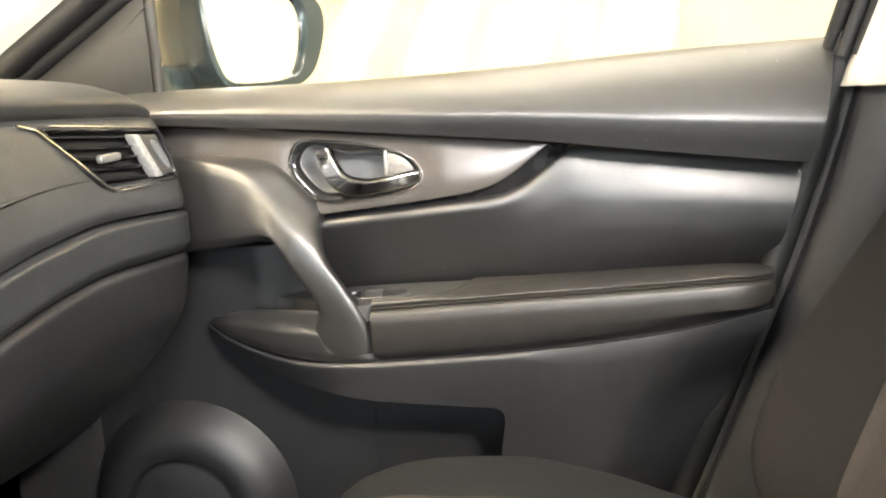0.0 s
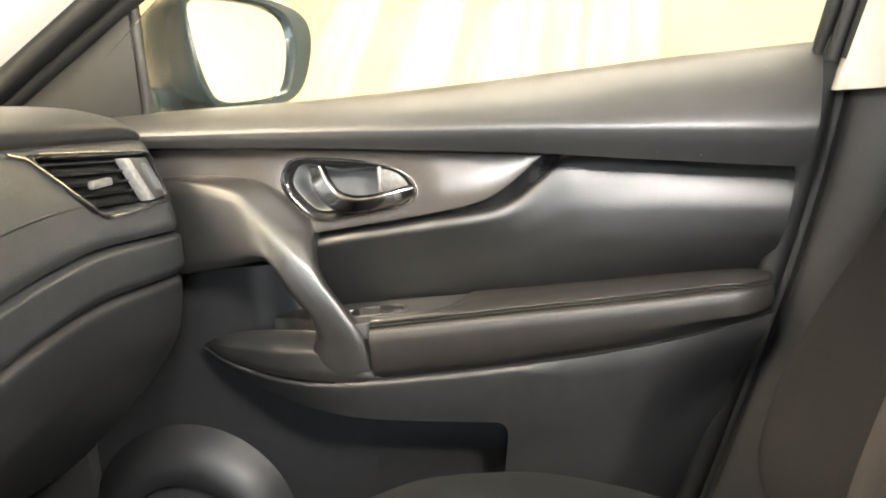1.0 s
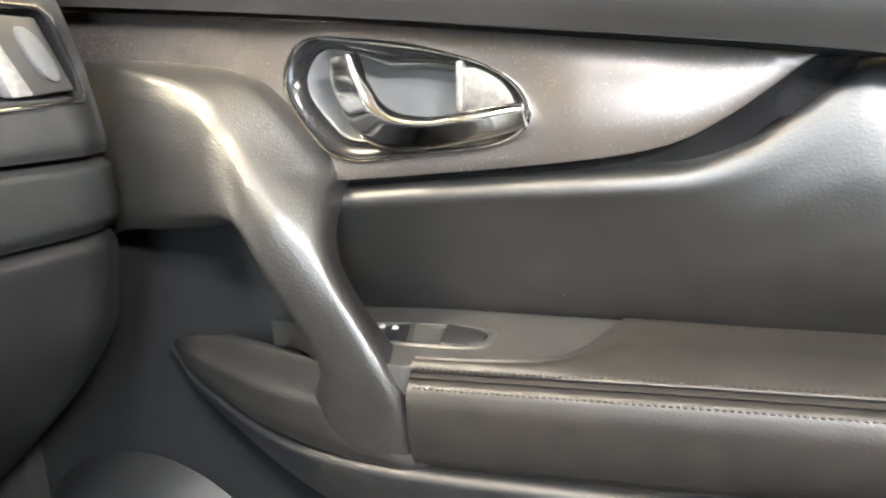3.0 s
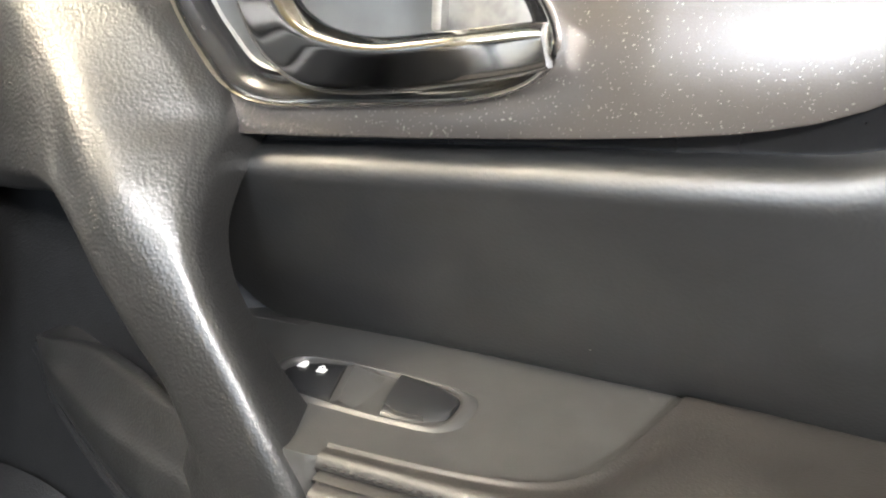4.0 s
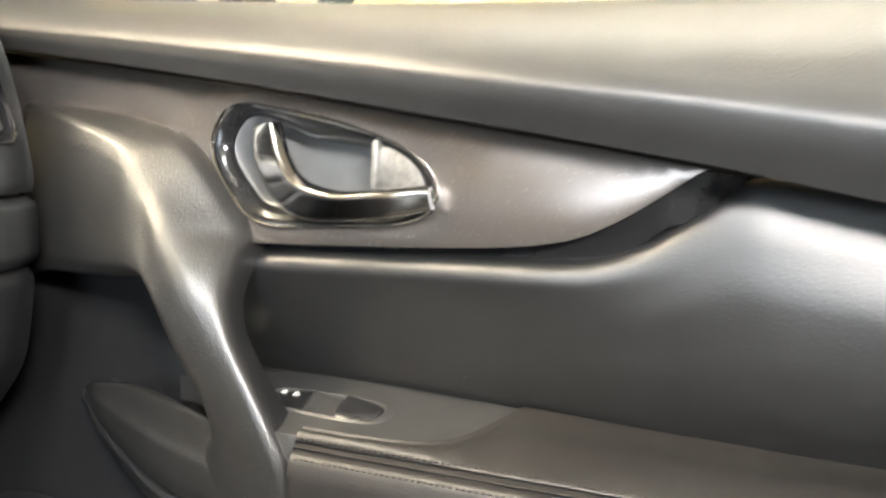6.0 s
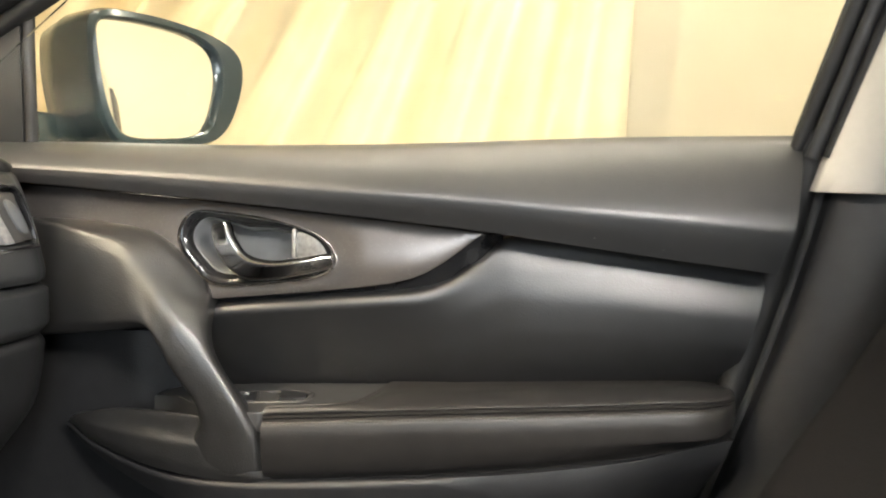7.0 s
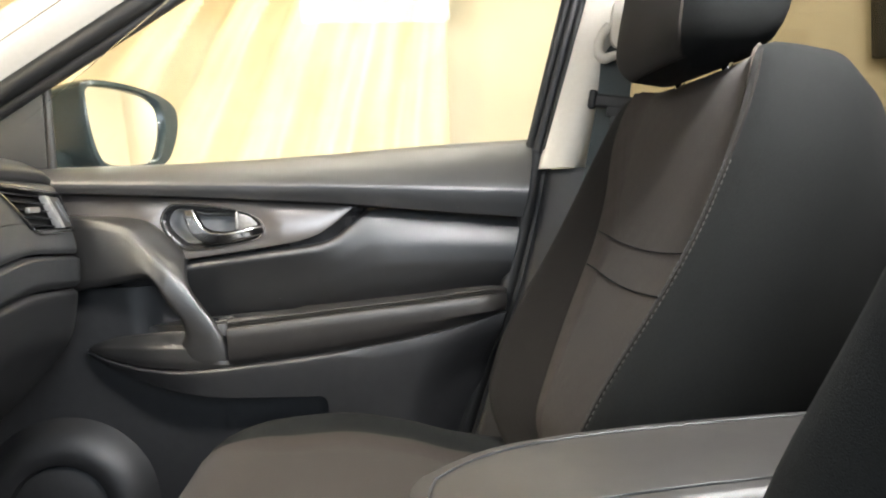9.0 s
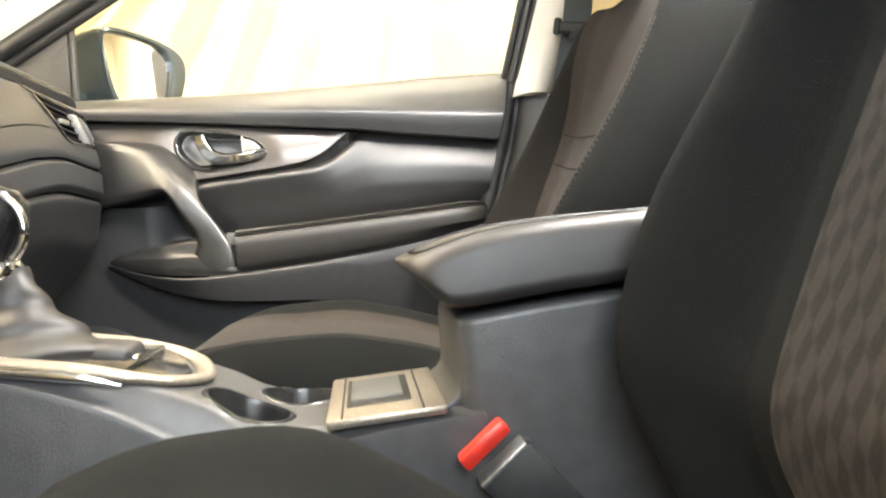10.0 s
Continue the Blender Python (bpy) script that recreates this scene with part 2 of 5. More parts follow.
def rounded(points, n=6, closed=True, weight=0.5):
    """Corner-cut smoothing of a polygon or path (Chaikin)."""
    pts = [Vector(p) for p in points]
    for _ in range(n):
        out = [] if closed else [pts[0]]
        for a, b in zip(pts, pts[1:] + ([pts[0]] if closed else [])):
            out += [a.lerp(b, weight / 2), a.lerp(b, 1 - weight / 2)]
        pts = out if closed else out + [pts[-1]]
    return pts


def mesh_part(name, verts, faces, mat, parent=None, label="", smooth=True, angle=38):
    me = bpy.data.meshes.new(name)
    me.from_pydata([tuple(v) for v in verts], [], faces)
    bm = bmesh.new()
    bm.from_mesh(me)
    bmesh.ops.recalc_face_normals(bm, faces=bm.faces)
    bm.to_mesh(me)
    bm.free()
    if smooth:
        me.shade_smooth()
        me.set_sharp_from_angle(angle=radians(angle))
    me.materials.append(mat)
    ob = new(name, me)
    if parent is not None:
        ob.parent = parent
    if label:
        ob["label"] = label
    return ob


def part(name, bm, mat, parent=None, label="", smooth=True, angle=38):
    me = bpy.data.meshes.new(name)
    bmesh.ops.recalc_face_normals(bm, faces=bm.faces)
    bm.to_mesh(me)
    bm.free()
    if smooth:
        me.shade_smooth()
        me.set_sharp_from_angle(angle=radians(angle))
    me.materials.append(mat)
    ob = new(name, me)
    if parent is not None:
        ob.parent = parent
    if label:
        ob["label"] = label
    return ob


def thing(name, label, category, group="", kind="", at=(0, 0, 0)):
    ob = new(name)
    ob.location = at
    ob.empty_display_size = 0.05
    return tagged(ob, label, category, group, kind)


def panel(name, fn, nu, nv, mat, parent, fold=(0, 0.03, 0), label="", lip=0.002):
    """A shaped sheet fn(u, v) whose rim is turned back by fold, so that it has depth."""
    verts = [Vector(fn(i / nu, j / nv)) for j in range(nv + 1) for i in range(nu + 1)]
    w = nu + 1
    faces = [(j * w + i, j * w + i + 1, (j + 1) * w + i + 1, (j + 1) * w + i) for j in range(nv) for i in range(nu)]
    rim = [i for i in range(w)] + [j * w + nu for j in range(1, nv + 1)] + [nv * w + i for i in range(nu - 1, -1, -1)] + [j * w for j in range(nv - 1, 0, -1)]
    fold, base = Vector(fold), len(verts)
    mid = sum((verts[i] for i in rim), Vector()) / len(rim)
    for i in rim:
        out = (verts[i] - mid)
        out -= out.project(fold) if fold.length else Vector()
        verts.append(verts[i] + fold.normalized() * lip + out.normalized() * lip * 0.4)
    for i in rim:
        verts.append(verts[i] + fold)
    n = len(rim)
    for k in range(n):
        a, b = rim[k], rim[(k + 1) % n]
        c, d = base + k, base + (k + 1) % n
        faces += [(a, b, d, c), (c, d, d + n, c + n)]
    return mesh_part(name, verts, faces, mat, parent, label, angle=50)


def loft(name, rings, mat, parent, label="", subsurf=0, cap=True, angle=38):
    """Closed rings of equal count joined into one skin."""
    n = len(rings[0])
    verts = [v for r in rings for v in r]
    faces = [(k * n + i, k * n + (i + 1) % n, (k + 1) * n + (i + 1) % n, (k + 1) * n + i) for k in range(len(rings) - 1) for i in range(n)]
    if cap:
        faces += [tuple(range(n))[::-1], tuple((len(rings) - 1) * n + i for i in range(n))]
    ob = mesh_part(name, verts, faces, mat, parent, label, angle=180 if subsurf else angle)
    if subsurf:
        s = ob.modifiers.new("smooth", "SUBSURF")
        s.levels = s.render_levels = subsurf
    return ob


def tube(name, path, radius, mat, parent, label="", sides=8, closed=False, flat=(1.0, 1.0), up=(0, 0, 1)):
    """A round bar along a path; radius: a number or a function of 0..1."""
    pts = [Vector(p) for p in path]
    rings = []
    for k, p in enumerate(pts):
        a = pts[k - 1] if (k or closed) else p
        b = pts[(k + 1) % len(pts)] if (k < len(pts) - 1 or closed) else p
        d = (b - a).normalized()
        side = d.cross(Vector(up))
        side = side.normalized() if side.length > 1e-4 else Vector((1, 0, 0))
        top = side.cross(d).normalized()
        r = radius(k / max(1, len(pts) - 1)) if callable(radius) else radius
        rings.append([p + side * (math.cos(2 * math.pi * i / sides) * r * flat[0]) + top * (math.sin(2 * math.pi * i / sides) * r * flat[1]) for i in range(sides)])
    if closed:
        rings.append(rings[0])
        return loft(name, rings, mat, parent, label, cap=False, angle=60)
    return loft(name, rings, mat, parent, label, angle=60)


def box(name, size, centre, mat, parent, label="", bevel=0.003, turn=(0, 0, 0), segments=2):
    bm = bmesh.new()
    bmesh.ops.create_cube(bm, size=1.0)
    bmesh.ops.scale(bm, vec=size, verts=bm.verts)
    if bevel:
        bmesh.ops.bevel(bm, geom=bm.edges[:], offset=bevel, segments=segments, profile=0.5, affect="EDGES")
    bmesh.ops.transform(bm, matrix=pose(*centre, *turn), verts=bm.verts)
    return part(name, bm, mat, parent, label)


def slab(name, outline, along, mat, parent, label="", bevel=0.002, hole=None):
    """A flat piece with the given outline (3D points in one plane), given depth by the vector along."""
    bm = bmesh.new()
    loops = [outline] + ([hole] if hole else [])
    edges = []
    for loop in loops:
        vs = [bm.verts.new(p) for p in loop]
        edges += [bm.edges.new((a, b)) for a, b in zip(vs, vs[1:] + vs[:1])]
    bmesh.ops.triangle_fill(bm, use_beauty=True, use_dissolve=False, edges=edges)
    got = bmesh.ops.extrude_face_region(bm, geom=bm.faces[:])
    bmesh.ops.translate(bm, vec=along, verts=[g for g in got["geom"] if isinstance(g, bmesh.types.BMVert)])
    if bevel:
        bmesh.ops.recalc_face_normals(bm, faces=bm.faces)
        sharp = [e for e in bm.edges if len(e.link_faces) == 2 and e.calc_face_angle(0) > radians(50)]
        bmesh.ops.bevel(bm, geom=sharp, offset=bevel, segments=2, profile=0.5, affect="EDGES")
    return part(name, bm, mat, parent, label)


def stitches(name, path, length, gap, radius, mat, parent, label=""):
    """A row of short thread dashes along a path, as one piece."""
    pts = [Vector(p) for p in path]
    total = [0.0]
    for a, b in zip(pts, pts[1:]):
        total.append(total[-1] + (b - a).length)

    def at(s):
        n = min(max(int(np.searchsorted(total, s, "right")) - 1, 0), len(pts) - 2)
        return pts[n].lerp(pts[n + 1], (s - total[n]) / max(1e-9, total[n + 1] - total[n]))

    verts, faces, s = [], [], 0.0
    while s + length < total[-1]:
        a, b = at(s), at(s + length)
        d = (b - a).normalized()
        side = d.cross(Vector((0, 0.3, 1))).normalized()
        top = side.cross(d)
        base = len(verts)
        for p, r in ((a, 0.45), (a.lerp(b, 0.3), 1.0), (a.lerp(b, 0.7), 1.0), (b, 0.45)):
            verts += [p + side * radius * r, p + top * radius * r, p - side * radius * r, p - top * radius * r]
        for k in range(3):
            faces += [(base + k * 4 + i, base + k * 4 + (i + 1) % 4, base + k * 4 + 4 + (i + 1) % 4, base + k * 4 + 4 + i) for i in range(4)]
        faces += [(base, base + 1, base + 2, base + 3), (base + 12, base + 13, base + 14, base + 15)]
        s += length + gap
    ob = mesh_part(name, verts, faces, mat, parent, label)
    ob["kind"] = "stuff"
    return ob

# ---- garage ----
FLOOR_Z = 0.12


def plain_slab(name, lo, hi, mat, label, category):
    ob = box(name, [b - a for a, b in zip(lo, hi)], [(a + b) / 2 for a, b in zip(lo, hi)], mat, None, bevel=0)
    return tagged(ob, label, category, kind="structure")


plain_slab("floor", (-3.2, -2.6, FLOOR_Z - 0.1), (3.4, 2.0, FLOOR_Z), CONCRETE, "grey concrete garage floor under the car", "floor")
plain_slab("ceiling", (-3.2, -2.6, 2.6), (3.4, 2.0, 2.7), WALL, "cream painted garage ceiling", "ceiling")
plain_slab("wall_east", (-3.2, 1.66, FLOOR_Z), (3.4, 2.0, 2.6), WALL, "cream painted garage wall behind the curtain", "wall")
plain_slab("wall_west", (-3.2, -2.6, FLOOR_Z), (3.4, -2.45, 2.6), WALL, "cream painted garage wall on the far side", "wall")
plain_slab("wall_north", (-3.2, -2.45, FLOOR_Z), (-3.05, 1.85, 2.6), WALL, "cream painted garage wall before the bonnet", "wall")
plain_slab("wall_south", (3.25, -2.45, FLOOR_Z), (3.4, 1.85, 2.6), WALL, "cream painted garage wall behind the boot", "wall")


def garage_lamp(length, m):
    lamp = thing("ceiling_light", "slim white strip lamp fixed under the garage ceiling", "ceiling light", "garage strip lamps")
    box("housing", (length, 0.14, 0.03), (0, 0, 0.035), WHITE, lamp)
    box("diffuser", (length * 0.97, 0.10, 0.02), (0, 0, 0.012), TUBE, lamp, "glowing diffuser", bevel=0.006)
    lamp.matrix_world = m
    return lamp


garage_lamp(2.6, pose(0.0, 1.13, 2.55))
garage_lamp(0.9, pose(-1.02, 0.12, 2.55, 0, 0, 90))
# fixture for the added rear fill light
garage_lamp(2.0, pose(2.1, 0.95, 2.55))

dark_board = box("wall_board", (0.50, 0.03, 0.60), (1.75, 1.645, 1.782), DARK, None, bevel=0.004)
tagged(dark_board, "dark flat board fixed to the cream garage wall", "board")


def build_curtain():
    """A pleated curtain gathered towards its upper rear corner."""
    gx, gz = 0.42, 2.45

    def at(u, v):
        x, z = lerp(-2.6, 0.30, u), lerp(2.44, FLOOR_Z + 0.004, v)
        dx, dz = gx - x, gz - z
        ang = math.atan2(dx, dz + 0.25)
        far = math.hypot(dx, dz)
        fold = math.sin(ang * 58 + 1.1 * math.sin(far * 2.1 + ang * 5)) * 0.6 + 0.4 * math.sin(ang * 117 + 1.7 + far)
        swag = math.exp(-((x + 0.25) / 0.45) ** 2) * math.sin((dz - 0.9 * (x + 0.2) ** 2 * 2) * 16) * smoothstep(1.25, 1.5, z)
        return (x + 0.012 * math.sin(z * 3), 1.565 - 0.046 * min(1.0, far * 0.9) * fold - 0.015 * swag, z)

    ob = panel("curtain", at, 460, 150, CURTAIN, None, fold=(0, 0.004, 0))
    return tagged(ob, "cream cloth curtain hanging in slanting folds beside the car", "curtain")


build_curtain()
rail = tube("curtain_rail", [(-2.7, 1.58, 2.46), (0.5, 1.58, 2.46)], 0.012, SILVER, None, sides=10)
tagged(rail, "thin metal curtain rail above the cream curtain", "curtain rail")

# ---- car shell ----
BELT = curve([(-0.62, 1.200), (-0.46, 1.212), (-0.26, 1.212), (-0.12, 1.214), (0.02, 1.220), (0.20, 1.229), (0.377, 1.234)])
SEAM = curve([(-0.60, 1.176), (-0.413, 1.166), (-0.261, 1.156), (-0.122, 1.145), (0.045, 1.130), (0.141, 1.118), (0.235, 1.107), (0.333, 1.096)])
REAR = curve([(0.40, 0.10), (0.696, 0.206), (0.82, 0.250), (0.918, 0.283), (0.972, 0.302), (1.094, 0.337), (1.232, 0.369)])

shell = thing("parked_car", "grey-green car body shell with pale headliner, parked in the garage", "car body")
box("roof", (2.3, 1.62, 0.05), (0.75, 0.13, 1.66), BODY, shell, bevel=0.02)
box("headliner", (2.2, 1.56, 0.02), (0.75, 0.13, 1.622), HEADLINER, shell, "pale cloth headliner", bevel=0.008)
box("floor_pan", (3.4, 1.70, 0.05), (0.5, 0.13, 0.40), CARPET, shell, "dark carpeted floor")
box("firewall", (0.05, 1.66, 0.80), (-0.98, 0.13, 0.79), DARK, shell)
box("rear_bulkhead", (0.05, 1.60, 0.75), (2.05, 0.13, 0.80), DARK, shell)
box("sill", (1.3, 0.10, 0.14), (-0.1, 1.00, 0.45), BODY, shell)
box("rear_flank", (1.7, 0.07, 0.62), (1.27, 1.015, 0.83), BODY, shell, "grey-green painted rear flank", bevel=0.02)
box("far_sill", (1.3, 0.10, 0.14), (0.10, -0.72, 0.45), BODY, shell)
box("far_flank", (1.3, 0.10, 0.72), (1.43, -0.72, 0.80), DARK, shell, "dark rear door lining", bevel=0.02)
box("far_wing", (1.2, 0.10, 0.62), (-1.25, -0.72, 0.75), BODY, shell, "grey-green front wing", bevel=0.02)
box("near_wing", (1.2, 0.10, 0.62), (-1.30, 0.98, 0.75), BODY, shell, "grey-green front wing", bevel=0.02)
box("kick_panel", (0.42, 0.03, 0.62), (-0.80, 0.945, 0.72), CARPET, shell, "dark footwell lining", bevel=0.005)
box("rail", (2.2, 0.07, 0.10), (0.85, 0.92, 1.62), CREAM, shell, "pale roof rail lining", bevel=0.02)
box("rail", (2.2, 0.07, 0.10), (0.85, -0.66, 1.62), CREAM, shell, "pale roof rail lining", bevel=0.02)
box("far_pillar", (0.10, 0.07, 0.52), (0.46, -0.68, 1.39), CREAM, shell, "pale pillar lining", bevel=0.02)
# pane added with a dark tint to dim the bright garage wall beyond
slab("rear_window", [(0.50, 1.000, 1.12), (1.27, 1.000, 1.12), (1.55, 0.960, 1.62), (0.60, 0.960, 1.62)], (0, 0.004, 0), DIM_GLASS, shell, "rear side window tinted dark to dim the wall behind it", bevel=0)
slab("rear_pillar", [(1.25, 0.93, 1.16), (1.75, 0.93, 1.16), (1.85, 0.90, 1.62), (1.52, 0.90, 1.62)], (0, 0.07, 0), DARK, shell, bevel=0.004)
box("bonnet", (1.1, 1.5, 0.05), (-1.65, 0.13, 1.02), BODY, shell, "grey-green bonnet", bevel=0.02, turn=(0, -4, 0))


def a_pillar(side):
    y0 = 0.955 if side > 0 else -0.685

    def at(u, v):
        x, z = lerp(-0.98, 0.02, u), lerp(1.045, 1.665, u)
        w = 0.10 * v
        return (x - 0.52 * w + 0.02 * v, y0 - side * (0.055 * math.sin(v * 2.6) + 0.01), z + 0.85 * w)

    panel("pillar_lining", at, 30, 10, CREAM, shell, fold=(-0.02, side * 0.03, 0.02), label="pale plastic windscreen pillar lining")


a_pillar(1)
a_pillar(-1)
screen = slab("windscreen", [(-0.98, -0.66, 1.10), (-0.98, 0.92, 1.10), (-0.12, 0.86, 1.63), (-0.12, -0.60, 1.63)], (-0.004, 0, 0.005), GLASS, shell, bevel=0)
screen.visible_shadow = False

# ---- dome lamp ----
# unseen room lamp, set where the door's highlights point
dome = thing("dome_lamp", "pale overhead room lamp set into the headliner, out of view, placed to match highlights", "dome lamp")
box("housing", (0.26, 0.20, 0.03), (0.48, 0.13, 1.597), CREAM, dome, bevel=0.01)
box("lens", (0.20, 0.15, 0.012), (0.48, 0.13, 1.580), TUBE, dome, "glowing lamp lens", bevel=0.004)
# extra roof lamp, added to brighten the grab handle and the seats
roof_fill_lamp = thing("roof_fill_lamp", "pale lit fill lamp added in the roof before the dome lamp", "map lamp")
box("housing", (0.20, 0.20, 0.03), (-0.05, 0.33, 1.597), CREAM, roof_fill_lamp, bevel=0.01)
box("lens", (0.12, 0.09, 0.012), (-0.05, 0.33, 1.580), TUBE, roof_fill_lamp, "glowing lamp lens", bevel=0.004)

# ---- passenger door ----
door = thing("passenger_door", "closed dark grey passenger door with padded armrest", "car door")


def upper_trim(u, v):
    x = lerp(-0.56, lerp(0.369, 0.336, v), u)
    z = lerp(BELT(x), SEAM(x) + 0.0015, v)
    rear = smoothstep(-0.25, 0.15, x)
    y = curve([(0, 0.964), (0.04, 0.951), (0.12, 0.940), (0.30, lerp(0.923, 0.921, rear)), (0.50, lerp(0.911, 0.905, rear)), (0.60, lerp(0.9065, 0.898, rear)), (0.68, lerp(0.9045, 0.8945, rear)),
               (0.75, lerp(0.9045, 0.8955, rear)), (1, lerp(0.9075, 0.9035, rear))])(v)
    return (x, y, z)


panel("upper_trim", upper_trim, 90, 40, SOFT, door, label="soft dark grey upper trim")

BEZEL = rounded([(-0.269, 0, 1.125), (-0.256, 0, 1.1435), (-0.225, 0, 1.1415), (-0.175, 0, 1.1365), (-0.117, 0, 1.122), (-0.0965, 0, 1.095), (-0.113, 0, 1.0765), (-0.175, 0, 1.0685), (-0.231, 0, 1.0620),
                 (-0.257, 0, 1.089), (-0.269, 0, 1.108)], 3)


def at_depth(points, y, grow=0.0):
    c = sum(points, Vector()) / len(points)
    return [Vector((p.x + (p - c).normalized().x * grow, y + (p.z - 1.10) * 0.12, p.z + (p - c).normalized().z * grow)) for p in points]


def trim_insert():
    low = curve([(-0.55, 1.125), (-0.41, 1.115), (-0.36, 1.100), (-0.30, 1.070), (-0.262, 1.048), (-0.232, 1.0505), (-0.117, 1.0625), (-0.048, 1.0720), (-0.017, 1.0800), (0.012, 1.0965), (0.039, 1.1175), (0.052, 1.1275)])
    n = 50
    xs = [lerp(-0.55, 0.052, i / n) for i in range(n + 1)]
    outline = [Vector((x, 0.925 + (SEAM(x) - 1.102) * 0.12, SEAM(x) - 0.002)) for x in xs] + [Vector((x, 0.925 + (low(x) - 1.10) * 0.12, low(x))) for x in xs[::-1][1:]]
    return slab("trim_insert", outline, (0, 0.012, 0), INSERT, door, "brown-grey speckled satin insert", bevel=0.0012, hole=at_depth(BEZEL, 0.925, -0.002))


trim_insert()


# black piece in the groove under the insert, standing in for its shade
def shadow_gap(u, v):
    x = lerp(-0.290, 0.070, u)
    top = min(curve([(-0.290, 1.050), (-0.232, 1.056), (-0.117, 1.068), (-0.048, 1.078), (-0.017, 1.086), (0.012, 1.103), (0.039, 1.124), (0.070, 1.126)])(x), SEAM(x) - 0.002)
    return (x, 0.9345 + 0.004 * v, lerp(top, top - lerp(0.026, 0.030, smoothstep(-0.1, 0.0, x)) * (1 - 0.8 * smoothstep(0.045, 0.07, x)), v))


panel("gap_shade_strip", shadow_gap, 60, 4, GLOSS, door, label="dark strip standing in for shade in the gap below the insert", fold=(0, 0.02, 0))


def door_handle():
    handle = mesh_part("handle_bezel", *ring_mesh([at_depth(BEZEL, 0.9265, 0.0012), at_depth(BEZEL, 0.9215, 0.0008), at_depth(BEZEL, 0.9200, -0.0006), at_depth(BEZEL, 0.9215, -0.0022), at_depth(BEZEL, 0.9235, -0.0026)]),
                       CHROME, door, "polished chrome handle surround")
    ring = [at_depth(BEZEL, 0.9230, -0.0022), at_depth(BEZEL, 0.9240, -0.0060), at_depth(BEZEL, 0.9290, -0.0110), at_depth(BEZEL, 0.9330, -0.0130)]
    mesh_part("inner_ring", *ring_mesh(ring), GLOSS, handle, "gloss black inner ring")
    mouth = at_depth(BEZEL, 0.9310, -0.0145)
    mid = sum(mouth, Vector()) / len(mouth)
    inward = lambda k, y: [Vector((lerp(mid.x, q.x, k), y, lerp(mid.z, q.z, k))) for q in mouth]
    rings = [at_depth(BEZEL, 0.9320, -0.0125), at_depth(BEZEL, 0.9300, -0.0130), mouth, inward(0.95, 0.942), inward(0.88, 0.950), inward(0.78, 0.9535), inward(0.3, 0.954)]
    mesh_part("handle_cup", *ring_mesh(rings, fill=True), CUP, handle, "pale grey recessed cup")
    # curved pull lever: hangs from the upper front, sweeps down and along the lower edge
    path = rounded([(-0.2205, 0.918, 1.131), (-0.2165, 0.915, 1.113), (-0.199, 0.911, 1.087), (-0.165, 0.908, 1.0835), (-0.130, 0.910, 1.090), (-0.1025, 0.917, 1.0955)], 4, closed=False)
    shape = rounded([(-1, 0, -0.5), (-1, 0, 0.45), (-0.86, 0, 0.80), (0.55, 0, 1.25), (0.74, 0, 1.1), (1, 0, 0.3), (1, 0, -0.5)], 2, weight=0.22)
    rings = []
    for k, p in enumerate(path):
        t = k / (len(path) - 1)
        d = (path[min(k + 1, len(path) - 1)] - path[max(k - 1, 0)]).normalized()
        side = Vector((-d.z, 0, d.x)).normalized()
        w = curve([(0, 0.0085), (0.2, 0.0115), (0.42, 0.0125), (0.62, 0.0095), (0.85, 0.0085), (1, 0.0070)])(t)
        rings.append([p + side * (q.x * w) + Vector((0, -1, 0)) * (q.z * 0.0052) for q in shape])
    loft("handle_lever", rings, CHROME, handle, "polished chrome lever", angle=30)
    box("lock_block", (0.040, 0.020, 0.027), (-0.126, 0.938, 1.1095), SILVER, handle, "pale grey lock block", bevel=0.003)
    box("lock_tab", (0.0045, 0.024, 0.030), (-0.1455, 0.9345, 1.1115), SILVER, handle, bevel=0.0015)


def ring_mesh(rings, fill=False):
    n = len(rings[0])
    verts = [v for r in rings for v in r]
    faces = [(k * n + i, k * n + (i + 1) % n, (k + 1) * n + (i + 1) % n, (k + 1) * n + i) for k in range(len(rings) - 1) for i in range(n)]
    if fill:
        faces.append(tuple((len(rings) - 1) * n + i for i in range(n)))
    return verts, faces


door_handle()

# backing of the door behind all gaps
panel("door_liner", lambda u, v: (lerp(-0.66, REAR(lerp(1.19, 0.42, v)) + 0.050, u), 0.990, lerp(1.19, 0.42, v)), 12, 12, DARK, door)


def front_liner(u, v):
    x = lerp(-0.66, -0.185, u)
    top = curve([(-0.66, 1.06), (-0.47, 1.03), (-0.43, 1.012), (-0.40, 1.0085), (-0.36, 1.006), (-0.18, 1.006)])(x)
    z = lerp(top, 0.43, v)
    return (x, lerp(0.950, 0.984, smoothstep(-0.34, -0.24, x) * smoothstep(0.855, 0.905, z)), z)


panel("front_liner", front_liner, 60, 60, HARD, door, fold=(0, 0.02, 0))
panel("pocket_liner", lambda u, v: (lerp(-0.186, 0.03, u), 0.950, lerp(0.868, 0.43, v)), 20, 20, HARD, door, fold=(0, 0.02, 0), label="dark inner wall of the door pocket")

ARM_BACK = curve([(-0.33, 0.9375), (-0.28, 0.9415), (-0.168, 0.950), (-0.052, 0.9545), (0.03, 0.958), (0.09, 0.962), (0.20, 0.968), (0.33, 0.973)])
ARM_EDGE = curve([(-0.20, 0.943), (-0.155, 0.946), (0.005, 0.958), (0.149, 0.968), (0.27, 0.977), (0.33, 0.979)])
